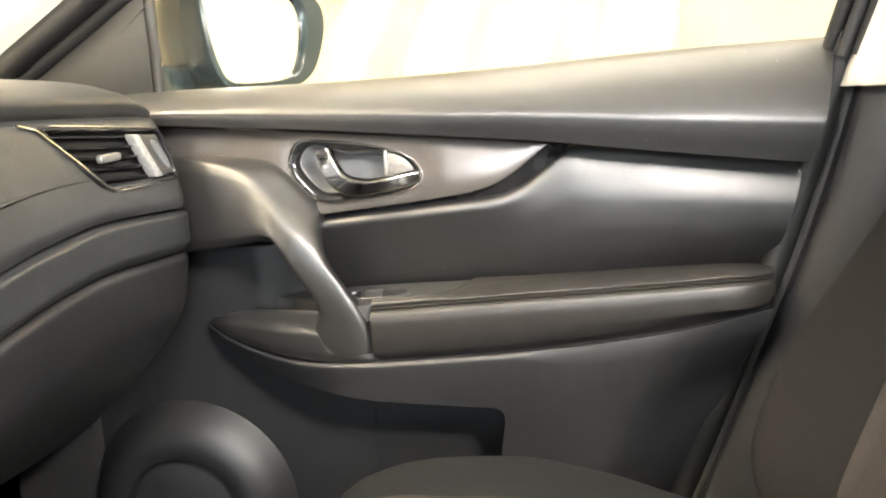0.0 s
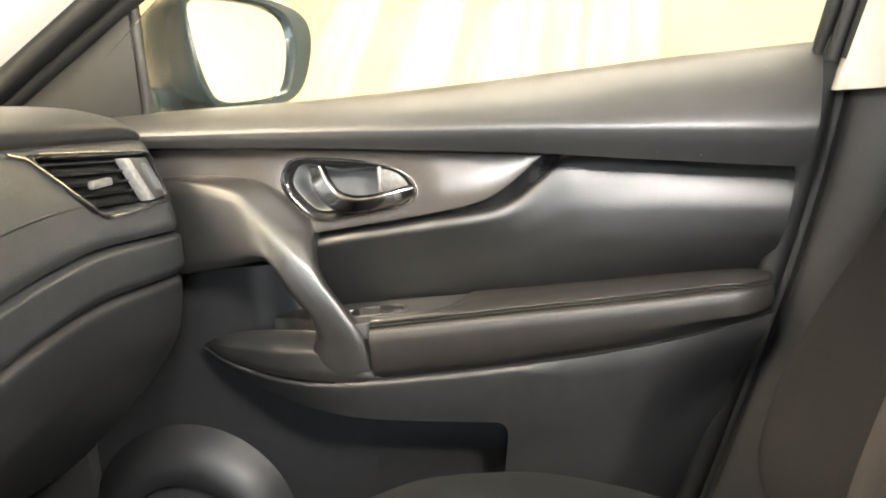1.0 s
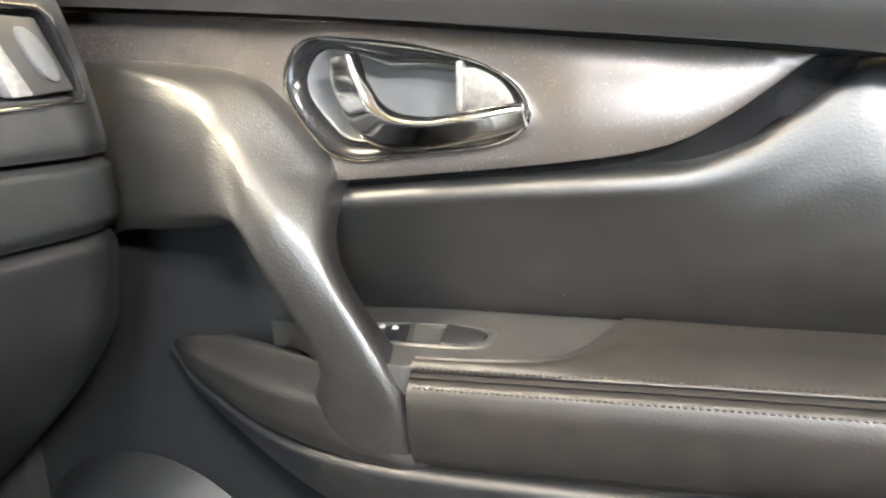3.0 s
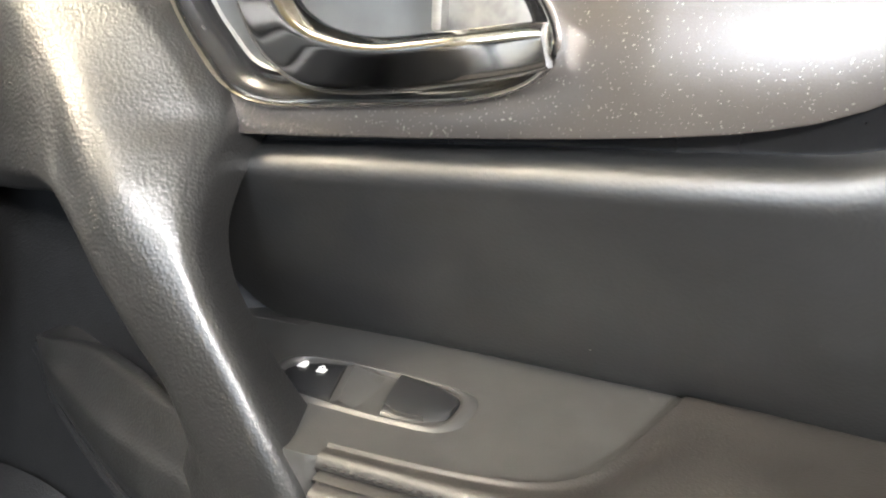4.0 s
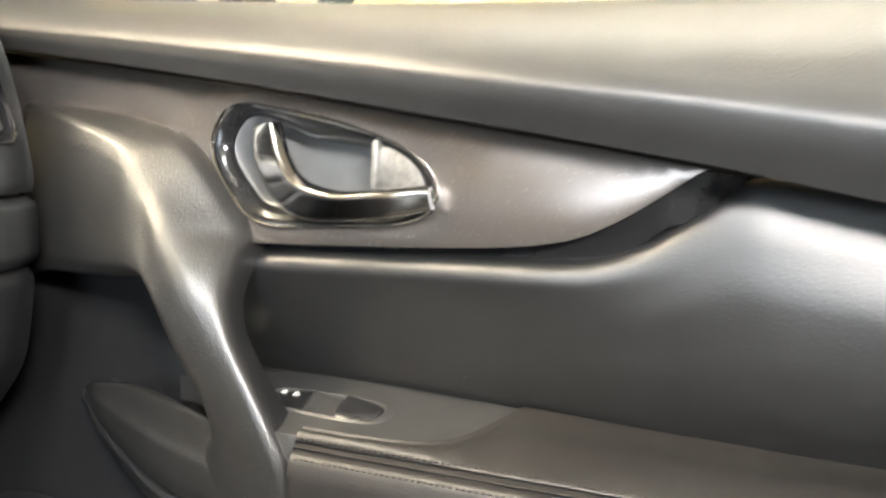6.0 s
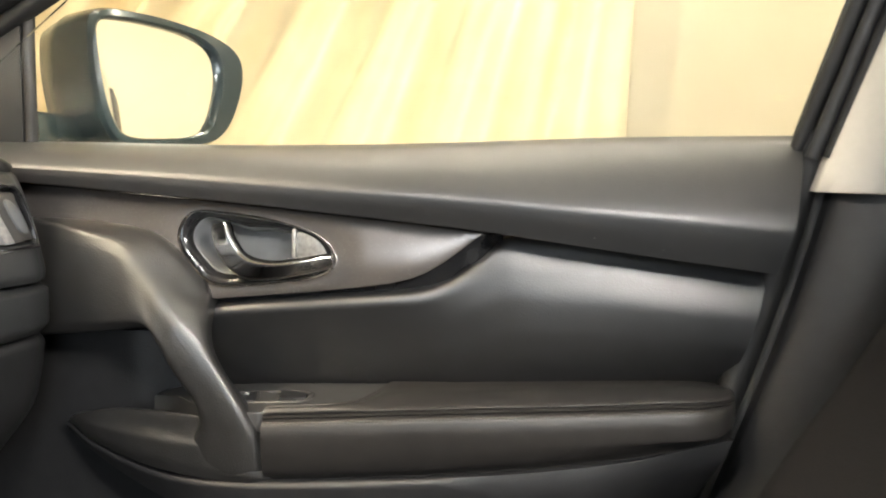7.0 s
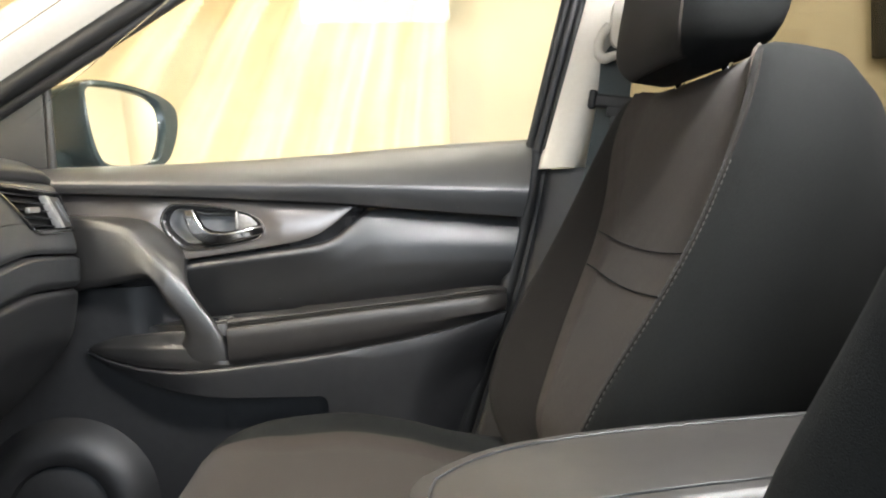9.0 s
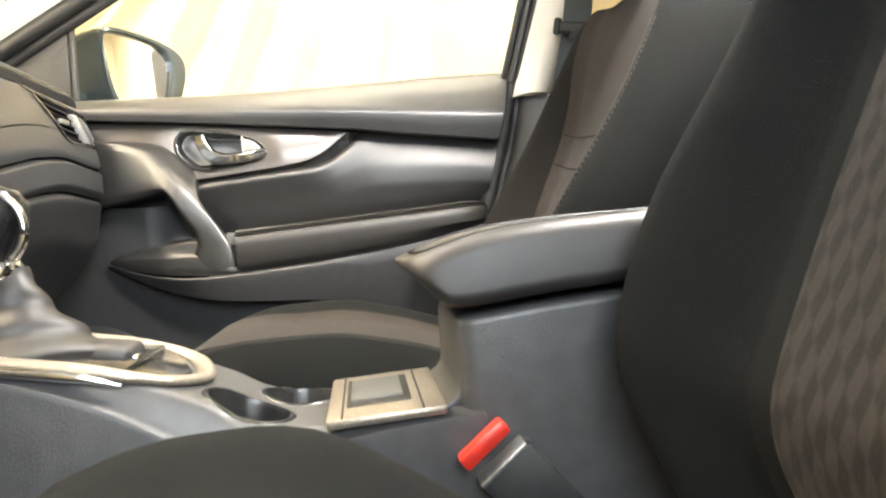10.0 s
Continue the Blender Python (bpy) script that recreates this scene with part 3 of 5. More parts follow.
ARM_LOW = curve([(-0.20, 0.875), (-0.158, 0.877), (0.066, 0.897), (0.20, 0.918), (0.276, 0.936), (0.33, 0.948)])


def centre_panel(u, v):
    x = lerp(lerp(-0.298, -0.250, v), lerp(0.340, 0.306, v), u)
    top = curve([(-0.30, 1.036), (-0.262, 1.041), (-0.232, 1.0455), (-0.117, 1.0575), (-0.048, 1.0640), (-0.012, 1.0685), (0.019, 1.080), (0.046, 1.100), (0.064, 1.1155), (0.080, 1.1235), (0.102, 1.1222), (0.333, 1.0955)])(x)
    z = lerp(top, ARM_BACK(x) - 0.01, v)
    y = curve([(0, 0.9365), (0.02, 0.929), (0.05, 0.9235), (0.10, 0.9215), (0.2, 0.9255), (0.4, 0.936), (0.7, 0.953), (0.9, 0.969), (1, 0.983)])(v)
    flat = smoothstep(-0.06, 0.13, x)
    return (x, lerp(y, curve([(0, 0.9445), (0.03, 0.9415), (0.1, 0.9375), (0.2, 0.9315), (0.38, 0.926), (0.55, 0.9275), (0.75, 0.938), (1, 0.966)])(v), flat), z)


panel("centre_panel", centre_panel, 110, 50, SOFT, door, label="padded dark grey centre panel")

PLATE_EDGE = curve([(-0.162, 0.8765), (-0.135, 0.8770), (-0.110, 0.8785), (-0.090, 0.8820), (-0.078, 0.8870), (-0.067, 0.898), (-0.059, 0.920), (-0.053, 0.943), (-0.048, 0.969)])


def armrest(u, v):
    x = lerp(-0.160, 0.306, u)
    back = PLATE_EDGE(x) if x < -0.048 else 0.969
    e, low, zb = ARM_EDGE(x), ARM_LOW(x), ARM_BACK(x)
    end = 1 - 0.25 * smoothstep(0.24, 0.306, x) ** 2
    zback = lerp(e + 0.005, zb, (back - 0.87) / 0.10)
    pts = [(0.0, back + 0.0015, zback - 0.002), (0.03, back - 0.0015, zback + 0.0020), (0.10, lerp(back, 0.8665, 0.28), lerp(zback, e + 0.0065, 0.45)), (0.24, lerp(back, 0.8665, 0.66), e + 0.0062), (0.32, lerp(back, 0.8665, 0.88), e + 0.0050), (0.40, 0.8662, e + 0.0015),
           (0.43, 0.8688, e - 0.0010), (0.46, 0.8640, e - 0.0022), (0.49, 0.8668, e - 0.0044), (0.52, 0.8618, e - 0.0060), (0.58, 0.8588, e - 0.0110), (0.65, 0.8575, e - 0.019),
           (0.76, 0.8592, e - 0.034), (0.90, 0.8660, low + 0.011), (1.0, 0.8770, low)]
    ys, zs = curve([(a, b) for a, b, _ in pts])(v), curve([(a, c) for a, _, c in pts])(v)
    r = math.sqrt(max(0.0, 1 - (max(0.0, x - 0.244) / 0.0622) ** 2.4))
    mid = (e + low) / 2 + 0.006
    return (x, lerp(max(ys, 0.930), ys, 0.15 + 0.85 * r), lerp(mid, zs, 0.45 + 0.55 * r))


arm = panel("armrest", armrest, 120, 100, LEATHER, door, fold=(0, 0.006, -0.010), label="dark leatherette armrest with double stitched seam")
for name, v, lift in (("stitching", 0.375, 0.0001), ("stitching", 0.540, 0.0001)):
    stitches(name, [Vector(armrest(i / 160, v)) + Vector((0, -lift, lift)) for i in range(1, 150)], 0.0024, 0.0014, 0.0008, THREAD_DARK, arm, "dark stitching")


def switch_plate():
    def at(u, v):
        x = lerp(-0.300, -0.0485, u)
        front = PLATE_EDGE(x) - 0.001 if x > -0.162 else lerp(0.930, 0.8725, smoothstep(-0.29, -0.20, x))
        y = lerp(0.974, front, v)
        return (x, y, lerp(ARM_EDGE(x) + 0.0010, ARM_BACK(x) - 0.002, (y - 0.87) / 0.10))

    plate = panel("switch_plate", at, 60, 24, PLATE, door, fold=(0, 0, -0.02), label="smooth grey switch plate")
    m = Matrix.Translation((-0.1715, 0.9200, 0.9485)) @ Matrix.Scale(0.93, 4) @ Matrix.Rotation(radians(-3.2), 4, "Y") @ Matrix.Rotation(radians(3.0), 4, "X")

    def local(points, z):
        return [m @ Vector((p[0], p[1], z)) for p in points]

    oval = rounded([(-0.045, -0.009), (-0.048, 0.012), (-0.034, 0.0175), (0.034, 0.0165), (0.046, 0.011), (0.046, -0.012), (0.032, -0.0175), (-0.034, -0.0150)], 3)
    rings = [local([(p[0] * s, p[1] * s) for p in oval], z) for s, z in ((1.16, -0.0014), (1.09, 0.0000), (1.04, 0.0004), (1.01, 0.0001), (0.985, -0.0012), (0.965, -0.006))]
    mesh_part("switch_rim", *ring_mesh(rings), PLATE, plate)
    rings = [local([(p[0] * s, p[1] * s) for p in oval], z) for s, z in ((0.965, -0.003), (0.95, -0.004), (0.5, -0.0045))]
    mesh_part("switch_well", *ring_mesh(rings, fill=True), DARK, plate)

    def key(name, back, front, h0, h1, label, mat):
        """A switch key between slanting ends: back and front give (x0, x1) along either long side."""
        def at(u, v):
            x = lerp(lerp(back[0], front[0], v), lerp(back[1], front[1], v), u)
            lim = 0.0150 * (max(0.0, 1 - (abs(x) / 0.0462) ** 5)) ** 0.5
            lim = max(lim, 0.005)
            y = lerp(lim, -lim * 1.02, v)
            z = lerp(h0, h1, u) - 0.0022 * max(0.0, 2 * v - 1) ** 2 - 0.0012 * (2 * v - 1) ** 6
            return m @ Vector((x, y, z))
        return panel(name, at, 20, 12, mat, plate, fold=m.to_3x3() @ Vector((0, 0, -0.006)), label=label, lip=0.0008)

    key("lock_switch", (-0.0452, -0.0190), (-0.0440, -0.0105), -0.0006, 0.0012, "dark lock switch with white padlock marks", SWITCH)
    key("window_switch", (0.0115, 0.0445), (0.0165, 0.0440), 0.0030, 0.0004, "satin dark window switch", SWITCH)
    # finger slope between the two keys: a raised crest falling away to both sides
    verts = [m @ Vector(p) for p in ((-0.0185, 0.0150, 0.0000), (-0.0100, -0.0150, -0.0006), (-0.0140, 0.0150, 0.0016), (-0.0060, -0.0135, 0.0004), (0.0110, 0.0040, -0.0034), (0.0160, -0.0145, -0.0038), (0.0110, 0.0150, -0.0044))]
    mesh_part("finger_slope", verts, [(0, 1, 3, 2), (2, 3, 5, 4), (2, 4, 6)], PLATE, plate, smooth=False)
    for x, y, open_side in ((-0.0385, 0.0062, 0), (-0.0265, 0.0045, 1)):
        z = 0.0004 + (x + 0.0385) * 0.05
        body = [(x - 0.0024, y - 0.0016), (x + 0.0024, y - 0.0016), (x + 0.0024, y + 0.0018), (x - 0.0024, y + 0.0018)]
        slab("padlock_mark", local(body, z), m.to_3x3() @ Vector((0, 0, 0.0004)), WHITE, plate, bevel=0)
        arch = [(x - 0.0016 - 0.0012 * open_side + 0.0015 * (1 - math.cos(a)), y + 0.0016 + 0.0022 * math.sin(a)) for a in [math.pi * i / 8 for i in range(9)]]
        tube("padlock_mark", local(arch, z + 0.0002), 0.0004, WHITE, plate, sides=5)


switch_plate()


def pull_handle():
    """Broad upper block that runs down into a slanting grab bar."""
    rows = [
        # lower forward edge (x, y, z), ridge, upper rearward edge, back depth
        (-0.440, 0.914, 0.998, -0.438, 0.921, 1.1290, -0.436, 0.926, 1.1310, 0.948),
        (-0.402, 0.899, 1.008, -0.402, 0.906, 1.1265, -0.392, 0.924, 1.1300, 0.948),
        (-0.355, 0.885, 1.014, -0.361, 0.893, 1.1200, -0.345, 0.923, 1.1270, 0.948),
        (-0.318, 0.874, 1.020, -0.331, 0.8920, 1.1115, -0.314, 0.923, 1.1230, 0.948),
        (-0.291, 0.8660, 1.0250, -0.312, 0.8900, 1.1015, -0.289, 0.917, 1.1150, 0.948),
        (-0.279, 0.8630, 1.0240, -0.2985, 0.8865, 1.0880, -0.268, 0.912, 1.1000, 0.948),
        (-0.273, 0.8620, 1.0180, -0.285, 0.8810, 1.0750, -0.247, 0.911, 1.0790, 0.948),
        (-0.268, 0.8615, 1.0100, -0.272, 0.8745, 1.0620, -0.2330, 0.910, 1.0605, 0.945),
        (-0.264, 0.8615, 1.0015, -0.2600, 0.8700, 1.0485, -0.2300, 0.8955, 1.0465, 0.934),
        (-0.260, 0.8620, 0.9930, -0.249, 0.8660, 1.0345, -0.2265, 0.8845, 1.0325, 0.916),
        (-0.2555, 0.8635, 0.9840, -0.2390, 0.8650, 1.0160, -0.2205, 0.8755, 1.0170, 0.903),
        (-0.2475, 0.8650, 0.9710, -0.2265, 0.8647, 0.9910, -0.2105, 0.8708, 0.9985, 0.898),
        (-0.2353, 0.8670, 0.9522, -0.2120, 0.8650, 0.9660, -0.1960, 0.8685, 0.9778, 0.898),
        (-0.2330, 0.8705, 0.9320, -0.1961, 0.8642, 0.935, -0.1755, 0.8665, 0.9478, 0.902),
        (-0.2430, 0.8745, 0.9120, -0.1870, 0.8642, 0.912, -0.1620, 0.8680, 0.9228, 0.905),
        (-0.2460, 0.8765, 0.8930, -0.1860, 0.8648, 0.894, -0.1555, 0.8700, 0.9010, 0.908),
        (-0.2430, 0.8785, 0.8820, -0.1870, 0.8670, 0.8815, -0.1560, 0.8720, 0.8845, 0.912),
        (-0.2350, 0.8820, 0.8770, -0.1880, 0.8740, 0.8755, -0.1600, 0.8770, 0.8765, 0.915),
    ]
    n = len(rows) - 1
    tracks = [curve([(k / n, r[c]) for k, r in enumerate(rows)]) for c in range(10)]
    rings = []
    for k in range(113):
        t = k / 112
        lx, ly, lz, mx, my, mz, rx, ry, rz, back = [f(t) for f in tracks]
        bar = smoothstep(0.42, 0.75, t)
        shape = [(lx + 0.008 * bar, back, lz + 0.005 * bar), (lx, ly, lz), (mx, my, mz), (rx, ry, rz), (rx - 0.010 * bar, back, rz - 0.006 * bar)]
        rings.append(rounded(shape, 4, closed=False, weight=lerp(0.28, 0.50, smoothstep(0.25, 0.78, t))))
    loft("pull_handle", rings, PULL, door, "grained dark grey grab handle", angle=60)


pull_handle()


# depth of the boat-shaped lower end of the grab handle
BOAT = curve([(-0.400, 0.935), (-0.37, 0.9170), (-0.322, 0.8990), (-0.28, 0.8850), (-0.237, 0.8765), (-0.20, 0.8725), (-0.158, 0.8700), (0.33, 0.8690)])


def grip_pocket(u, v):
    x = lerp(-0.400, -0.1545, u)
    rim = curve([(-0.400, 0.9095), (-0.380, 0.9185), (-0.345, 0.9275), (-0.31, 0.9315), (-0.275, 0.9345), (-0.24, 0.937), (-0.220, 0.934), (-0.200, 0.924), (-0.175, 0.906), (-0.162, 0.896), (-0.1545, 0.890)])(x)
    roll = lerp(1.0, 0.35, smoothstep(-0.30, -0.225, x))
    low = curve([(-0.400, 0.9060), (-0.36, 0.8925), (-0.30, 0.8805), (-0.24, 0.875), (-0.195, 0.873), (-0.1545, 0.874)])(x)
    d = smoothstep(-0.400, -0.32, x)
    face = BOAT(x) + 0.010 * max(0.0, (x + 0.178) / 0.0235) ** 2
    h = rim - low
    y = curve([(0, 0.966), (0.15, 0.962), (0.30, lerp(0.955, 0.948, d)), (0.40, face + 0.040 * d + 0.004), (0.50, face + 0.022 * d * roll + 0.003), (0.54, face + 0.018 * d * roll + 0.001), (0.58, face + 0.0135 * d * roll), (0.70, face + 0.0050 * d * roll), (0.74, face + 0.0020 * d * roll),
               (0.78, face - 0.002 * d), (0.90, face - 0.003 * d), (1, face)])(v)
    z = curve([(0, rim + 0.006 * d), (0.15, rim - 0.012 * d), (0.30, rim - 0.040 * d), (0.40, rim - 0.042 * d), (0.50, rim - 0.006 * d), (0.54, rim - 0.001), (0.58, rim), (0.70, rim - 0.29 * h), (0.74, rim - 0.37 * h), (0.78, rim - 0.46 * h),
               (0.90, rim - 0.76 * h), (1, low)])(v)
    return (x, y, z)


panel("grip_pocket", grip_pocket, 80, 60, PULL, door, label="grained pocket under the grab handle")

LOW_TOP = curve([(-0.403, 0.9045), (-0.36, 0.890), (-0.30, 0.8765), (-0.24, 0.871), (-0.158, 0.8745), (0.066, 0.8945), (0.20, 0.9155), (0.276, 0.9335), (0.33, 0.946)])
LOW_EDGE = curve([(-0.403, 0.897), (-0.36, 0.878), (-0.31, 0.856), (-0.245, 0.836), (-0.19, 0.827), (-0.144, 0.823), (-0.06, 0.8185), (-0.003, 0.816)])


def lower_depth(x, z):
    d = LOW_TOP(x) - z
    y = curve([(0, 0.0000), (0.004, -0.0028), (0.03, 0.0000), (0.07, 0.007), (0.12, 0.016), (0.20, 0.023), (0.40, 0.031)])(d)
    y += 0.050 * (0.2 + 0.8 * smoothstep(0.0, 0.10, d)) * smoothstep(0.165, 0.285, x + (0.9 - z) * 0.36) + 0.35 * d * smoothstep(-0.18, -0.32, x)
    return BOAT(x) + y


# outline of the trim's lower edge: along the pocket's mouth, round its corner and down
MOUTH = [(x, LOW_EDGE(x)) for x in np.linspace(-0.403, -0.022, 50)] + [(-0.022 + 0.016 * math.sin(a), 0.8010 + 0.016 * math.cos(a)) for a in np.linspace(0.1, 1.5, 12)]
MOUTH += [(lerp(-0.006, -0.05, t), lerp(0.798, 0.50, t)) for t in np.linspace(0, 1, 14)] + [(lerp(-0.05, 0.165, t), 0.50) for t in np.linspace(0.05, 1, 16)]
RIDGE = [*np.linspace(-0.403, -0.022, 50), *np.linspace(-0.020, 0.010, 12), *np.linspace(0.014, 0.085, 14), *np.linspace(0.09, 0.296, 16)]


def lower_trim(u, v):
    k = int(round(u * (len(MOUTH) - 1)))
    (bx, bz), tx = MOUTH[k], RIDGE[k]
    x, z = lerp(tx, bx, v), lerp(LOW_TOP(tx), bz, v)
    return (x, lower_depth(x, z), z)


panel("lower_trim", lower_trim, len(MOUTH) - 1, 30, HARD, door, fold=(0, 0.05, 0), lip=0.004)


def speaker():
    cx, cz = -0.455, 0.640
    prof = [(0.152, 0.946), (0.143, 0.934), (0.130, 0.914), (0.112, 0.902), (0.094, 0.900), (0.082, 0.906), (0.077, 0.918)]
    rings = [[Vector((cx + r * math.cos(a), y - 0.02 * (math.cos(a) < -2), cz + r * 1.0 * math.sin(a))) for a in [2 * math.pi * i / 72 for i in range(72)]] for r, y in prof]
    pod = mesh_part("speaker_pod", *ring_mesh(rings), HARD, door, "round dark speaker surround")
    rings = [[Vector((cx + r * math.cos(a), y, cz + r * math.sin(a))) for a in [2 * math.pi * i / 48 for i in range(48)]] for r, y in ((0.0775, 0.917), (0.070, 0.913), (0.03, 0.910))]
    mesh_part("speaker_grille", *ring_mesh(rings, fill=True), DARK, pod)


speaker()

# rubber seal down the rear edge of the door
tube("door_seal", [(REAR(z) + 0.012, 0.947, z) for z in np.linspace(0.45, 1.235, 40)], 0.0125, RUBBER, door, sides=10, flat=(1.0, 1.3))
tube("door_seal", [(REAR(z) + 0.031, 0.945, z) for z in np.linspace(0.45, 1.235, 40)], 0.010, RUBBER, door, sides=10)

# window
slab("frame_backing", [(0.352, 0.962, 1.20), (0.412, 0.940, 1.20), (0.512, 0.880, 1.63), (0.462, 0.895, 1.63)], (0.004, 0.012, 0), DARK, door, "dark window frame backing", bevel=0.001)
frame_line = lambda z: 0.369 + (z - 1.232) * 0.265
tube("window_frame", [(frame_line(z) - 0.004, 0.950 - (z - 1.2) * 0.2, z) for z in np.linspace(1.21, 1.62, 20)], 0.0075, RUBBER, door, sides=8)
tube("window_frame", [(frame_line(z) + 0.009, 0.935 - (z - 1.2) * 0.17, z) for z in np.linspace(1.21, 1.62, 20)], 0.0075, DARK, door, sides=8)
tube("window_frame", [(frame_line(z) + 0.021, 0.925 - (z - 1.2) * 0.15, z) for z in np.linspace(1.21, 1.62, 20)], 0.0065, RUBBER, door, sides=8)
tube("window_frame", [(lerp(-0.66, 0.02, t), 0.952, lerp(1.219, 1.641, t)) for t in np.linspace(0, 1, 20)], 0.012, RUBBER, door, sides=8)
tube("window_frame", [(lerp(-0.66, 0.02, t) - 0.006, 0.938, lerp(1.219, 1.641, t) + 0.020) for t in np.linspace(0, 1, 20)], 0.017, RUBBER, door, sides=8)
pane = slab("window_pane", [(-0.62, 0.970, 1.19), (0.38, 0.970, 1.19), (0.49, 0.870, 1.64), (0.0, 0.870, 1.64)], (0, 0.004, 0), GLASS, door, "clear side window", bevel=0)
pane.visible_shadow = False
slab("sail_panel", [(-0.66, 0.950, 1.19), (-0.452, 0.950, 1.19), (-0.452, 0.950, 1.350), (-0.64, 0.950, 1.235)], (0, 0.03, 0), RUBBER, door, "dark triangular corner panel", bevel=0.004)
tube("division_bar", [(-0.447, 0.957, 1.195), (-0.447, 0.957, 1.352)], 0.007, RUBBER, door, sides=8)
for i, w in enumerate((0.013, 0.013)):
    box("glass_mark", (w, 0.0006, 0.0012), (0.336 + w / 2, 0.9505, 1.272 - 0.004 * i), CURTAIN, door, "faint printed warning lines", bevel=0)

# ---- wing mirror ----
wing = thing("wing_mirror", "grey-green wing mirror outside the passenger window", "wing mirror")


def build_wing_mirror():
    centre = Vector((-0.372, 1.120, 1.298))
    normal = Vector((0.84, -0.54, 0.05)).normalized()
    across = Vector((0.54, 0.84, 0)).normalized()
    up = across.cross(normal)
    up = up if up.z > 0 else -up
    glass = rounded([(-0.092, 0.064), (-0.045, 0.068), (0.004, 0.0665), (0.052, 0.060), (0.080, 0.044), (0.086, 0.013), (0.080, -0.020), (0.066, -0.058), (0.044, -0.072), (0.0, -0.077), (-0.062, -0.079), (-0.077, -0.055), (-0.086, -0.018), (-0.091, 0.026)], 2)
    shell = rounded([(-0.096, 0.076), (-0.046, 0.0795), (0.010, 0.0775), (0.076, 0.068), (0.119, 0.048), (0.126, 0.016), (0.114, -0.026), (0.092, -0.066), (0.060, -0.084), (0.0, -0.089), (-0.068, -0.090), (-0.089, -0.060), (-0.096, -0.018), (-0.100, 0.028)], 2)

    def ring(outline, scale, back, shift=0.0, lift=0.0):
        return [centre + across * (p[0] * scale + shift) + up * (p[1] * scale + lift) - normal * back for p in outline]

    mesh_part("mirror_glass", *ring_mesh([ring(glass, 1.0, 0.0), ring(glass, 0.5, 0.0)], fill=True), MIRROR, wing, "silvered mirror glass", smooth=False)
    mesh_part("mirror_rim", *ring_mesh([ring(glass, 0.985, 0.004), ring(glass, 0.99, -0.009), ring(glass, 1.02, -0.012), ring(shell, 0.97, -0.010), ring(shell, 1.0, 0.0)]), BODY, wing, "glossy grey-green rim")
    mesh_part("housing", *ring_mesh([ring(shell, 0.998, -0.002), ring(shell, 1.02, 0.02), ring(shell, 1.01, 0.06, -0.004), ring(shell, 0.93, 0.105, -0.012, -0.004), ring(shell, 0.72, 0.135, -0.012, -0.008), ring(shell, 0.35, 0.150, -0.012, -0.010)], fill=True), BODY, wing, "grey-green painted shell")
    box("mirror_foot", (0.09, 0.10, 0.045), (-0.50, 1.035, 1.225), BODY, wing, "grey-green mirror foot", bevel=0.012)


build_wing_mirror()

# ---- pillar behind the door ----
pillar = thing("pillar_trim", "pale upper and dark lower trim of the door pillar", "pillar trim")


def pillar_upper(u, v):
    z = lerp(1.178, 1.63, v)
    x = frame_line(z) + 0.030 + u * lerp(0.088, 0.105, v) - 0.012 * (1 - v)
    return (x, 0.915 - (z - 1.18) * 0.14 - 0.030 * math.sin(math.pi * min(1.0, u * 1.25)) ** 0.8 - 0.02 * u, z)


def pillar_lower(u, v):
    z = lerp(1.176, 0.45, v)
    x = REAR(z) + 0.036 - 0.005 + u * 0.17
    return (x, 0.917 - 0.030 * math.sin(math.pi * min(1.0, u * 1.1)) ** 0.8 - 0.02 * u, z)


panel("upper_cover", pillar_upper, 24, 30, CREAM, pillar, label="pale cream upper pillar cover")
panel("lower_cover", pillar_lower, 24, 40, HARD, pillar, label="dark grey lower pillar cover")

# ---- seat belt ----
belt = thing("seat_belt", "grey-green seat belt hanging from the pillar with black tongue", "seat belt")
belt_path = rounded([(0.492, 0.845, 1.372), (0.480, 0.825, 1.310), (0.455, 0.800, 1.215), (0.40, 0.790, 1.00), (0.36, 0.80, 0.80)], 3, closed=False)
panel("webbing", lambda u, v: belt_path[min(int(round(v * (len(belt_path) - 1))), len(belt_path) - 1)] + Vector((0.046, -0.026, 0)) * (u - 0.5), 6, len(belt_path) - 1, WEBBING, belt,
      fold=(0.0006, 0.0012, 0), lip=0.0003)
tongue = box("tongue", (0.064, 0.012, 0.021), (0.463, 0.786, 1.272), RUBBER, belt, "black plastic belt tongue", bevel=0.005, turn=(0, 11, -28), segments=3)
box("tongue_lug", (0.013, 0.016, 0.030), (0.434, 0.801, 1.279), RUBBER, tongue, bevel=0.005, turn=(0, 11, -28), segments=3)
box("tongue_lug", (0.013, 0.016, 0.034), (0.493, 0.770, 1.265), RUBBER, tongue, bevel=0.005, turn=(0, 11, -28), segments=3)
box("tongue_neck", (0.026, 0.008, 0.016), (0.463, 0.784, 1.256), RUBBER, tongue, bevel=0.003, turn=(0, 11, -28))
box("tongue_plate", (0.013, 0.003, 0.024), (0.461, 0.783, 1.241), DARK, tongue, bevel=0.001, turn=(0, 11, -28))
box("tongue_tip", (0.009, 0.003, 0.005), (0.459, 0.783, 1.230), CHROME, tongue, "steel tongue tip", bevel=0.001, turn=(0, 11, -28))
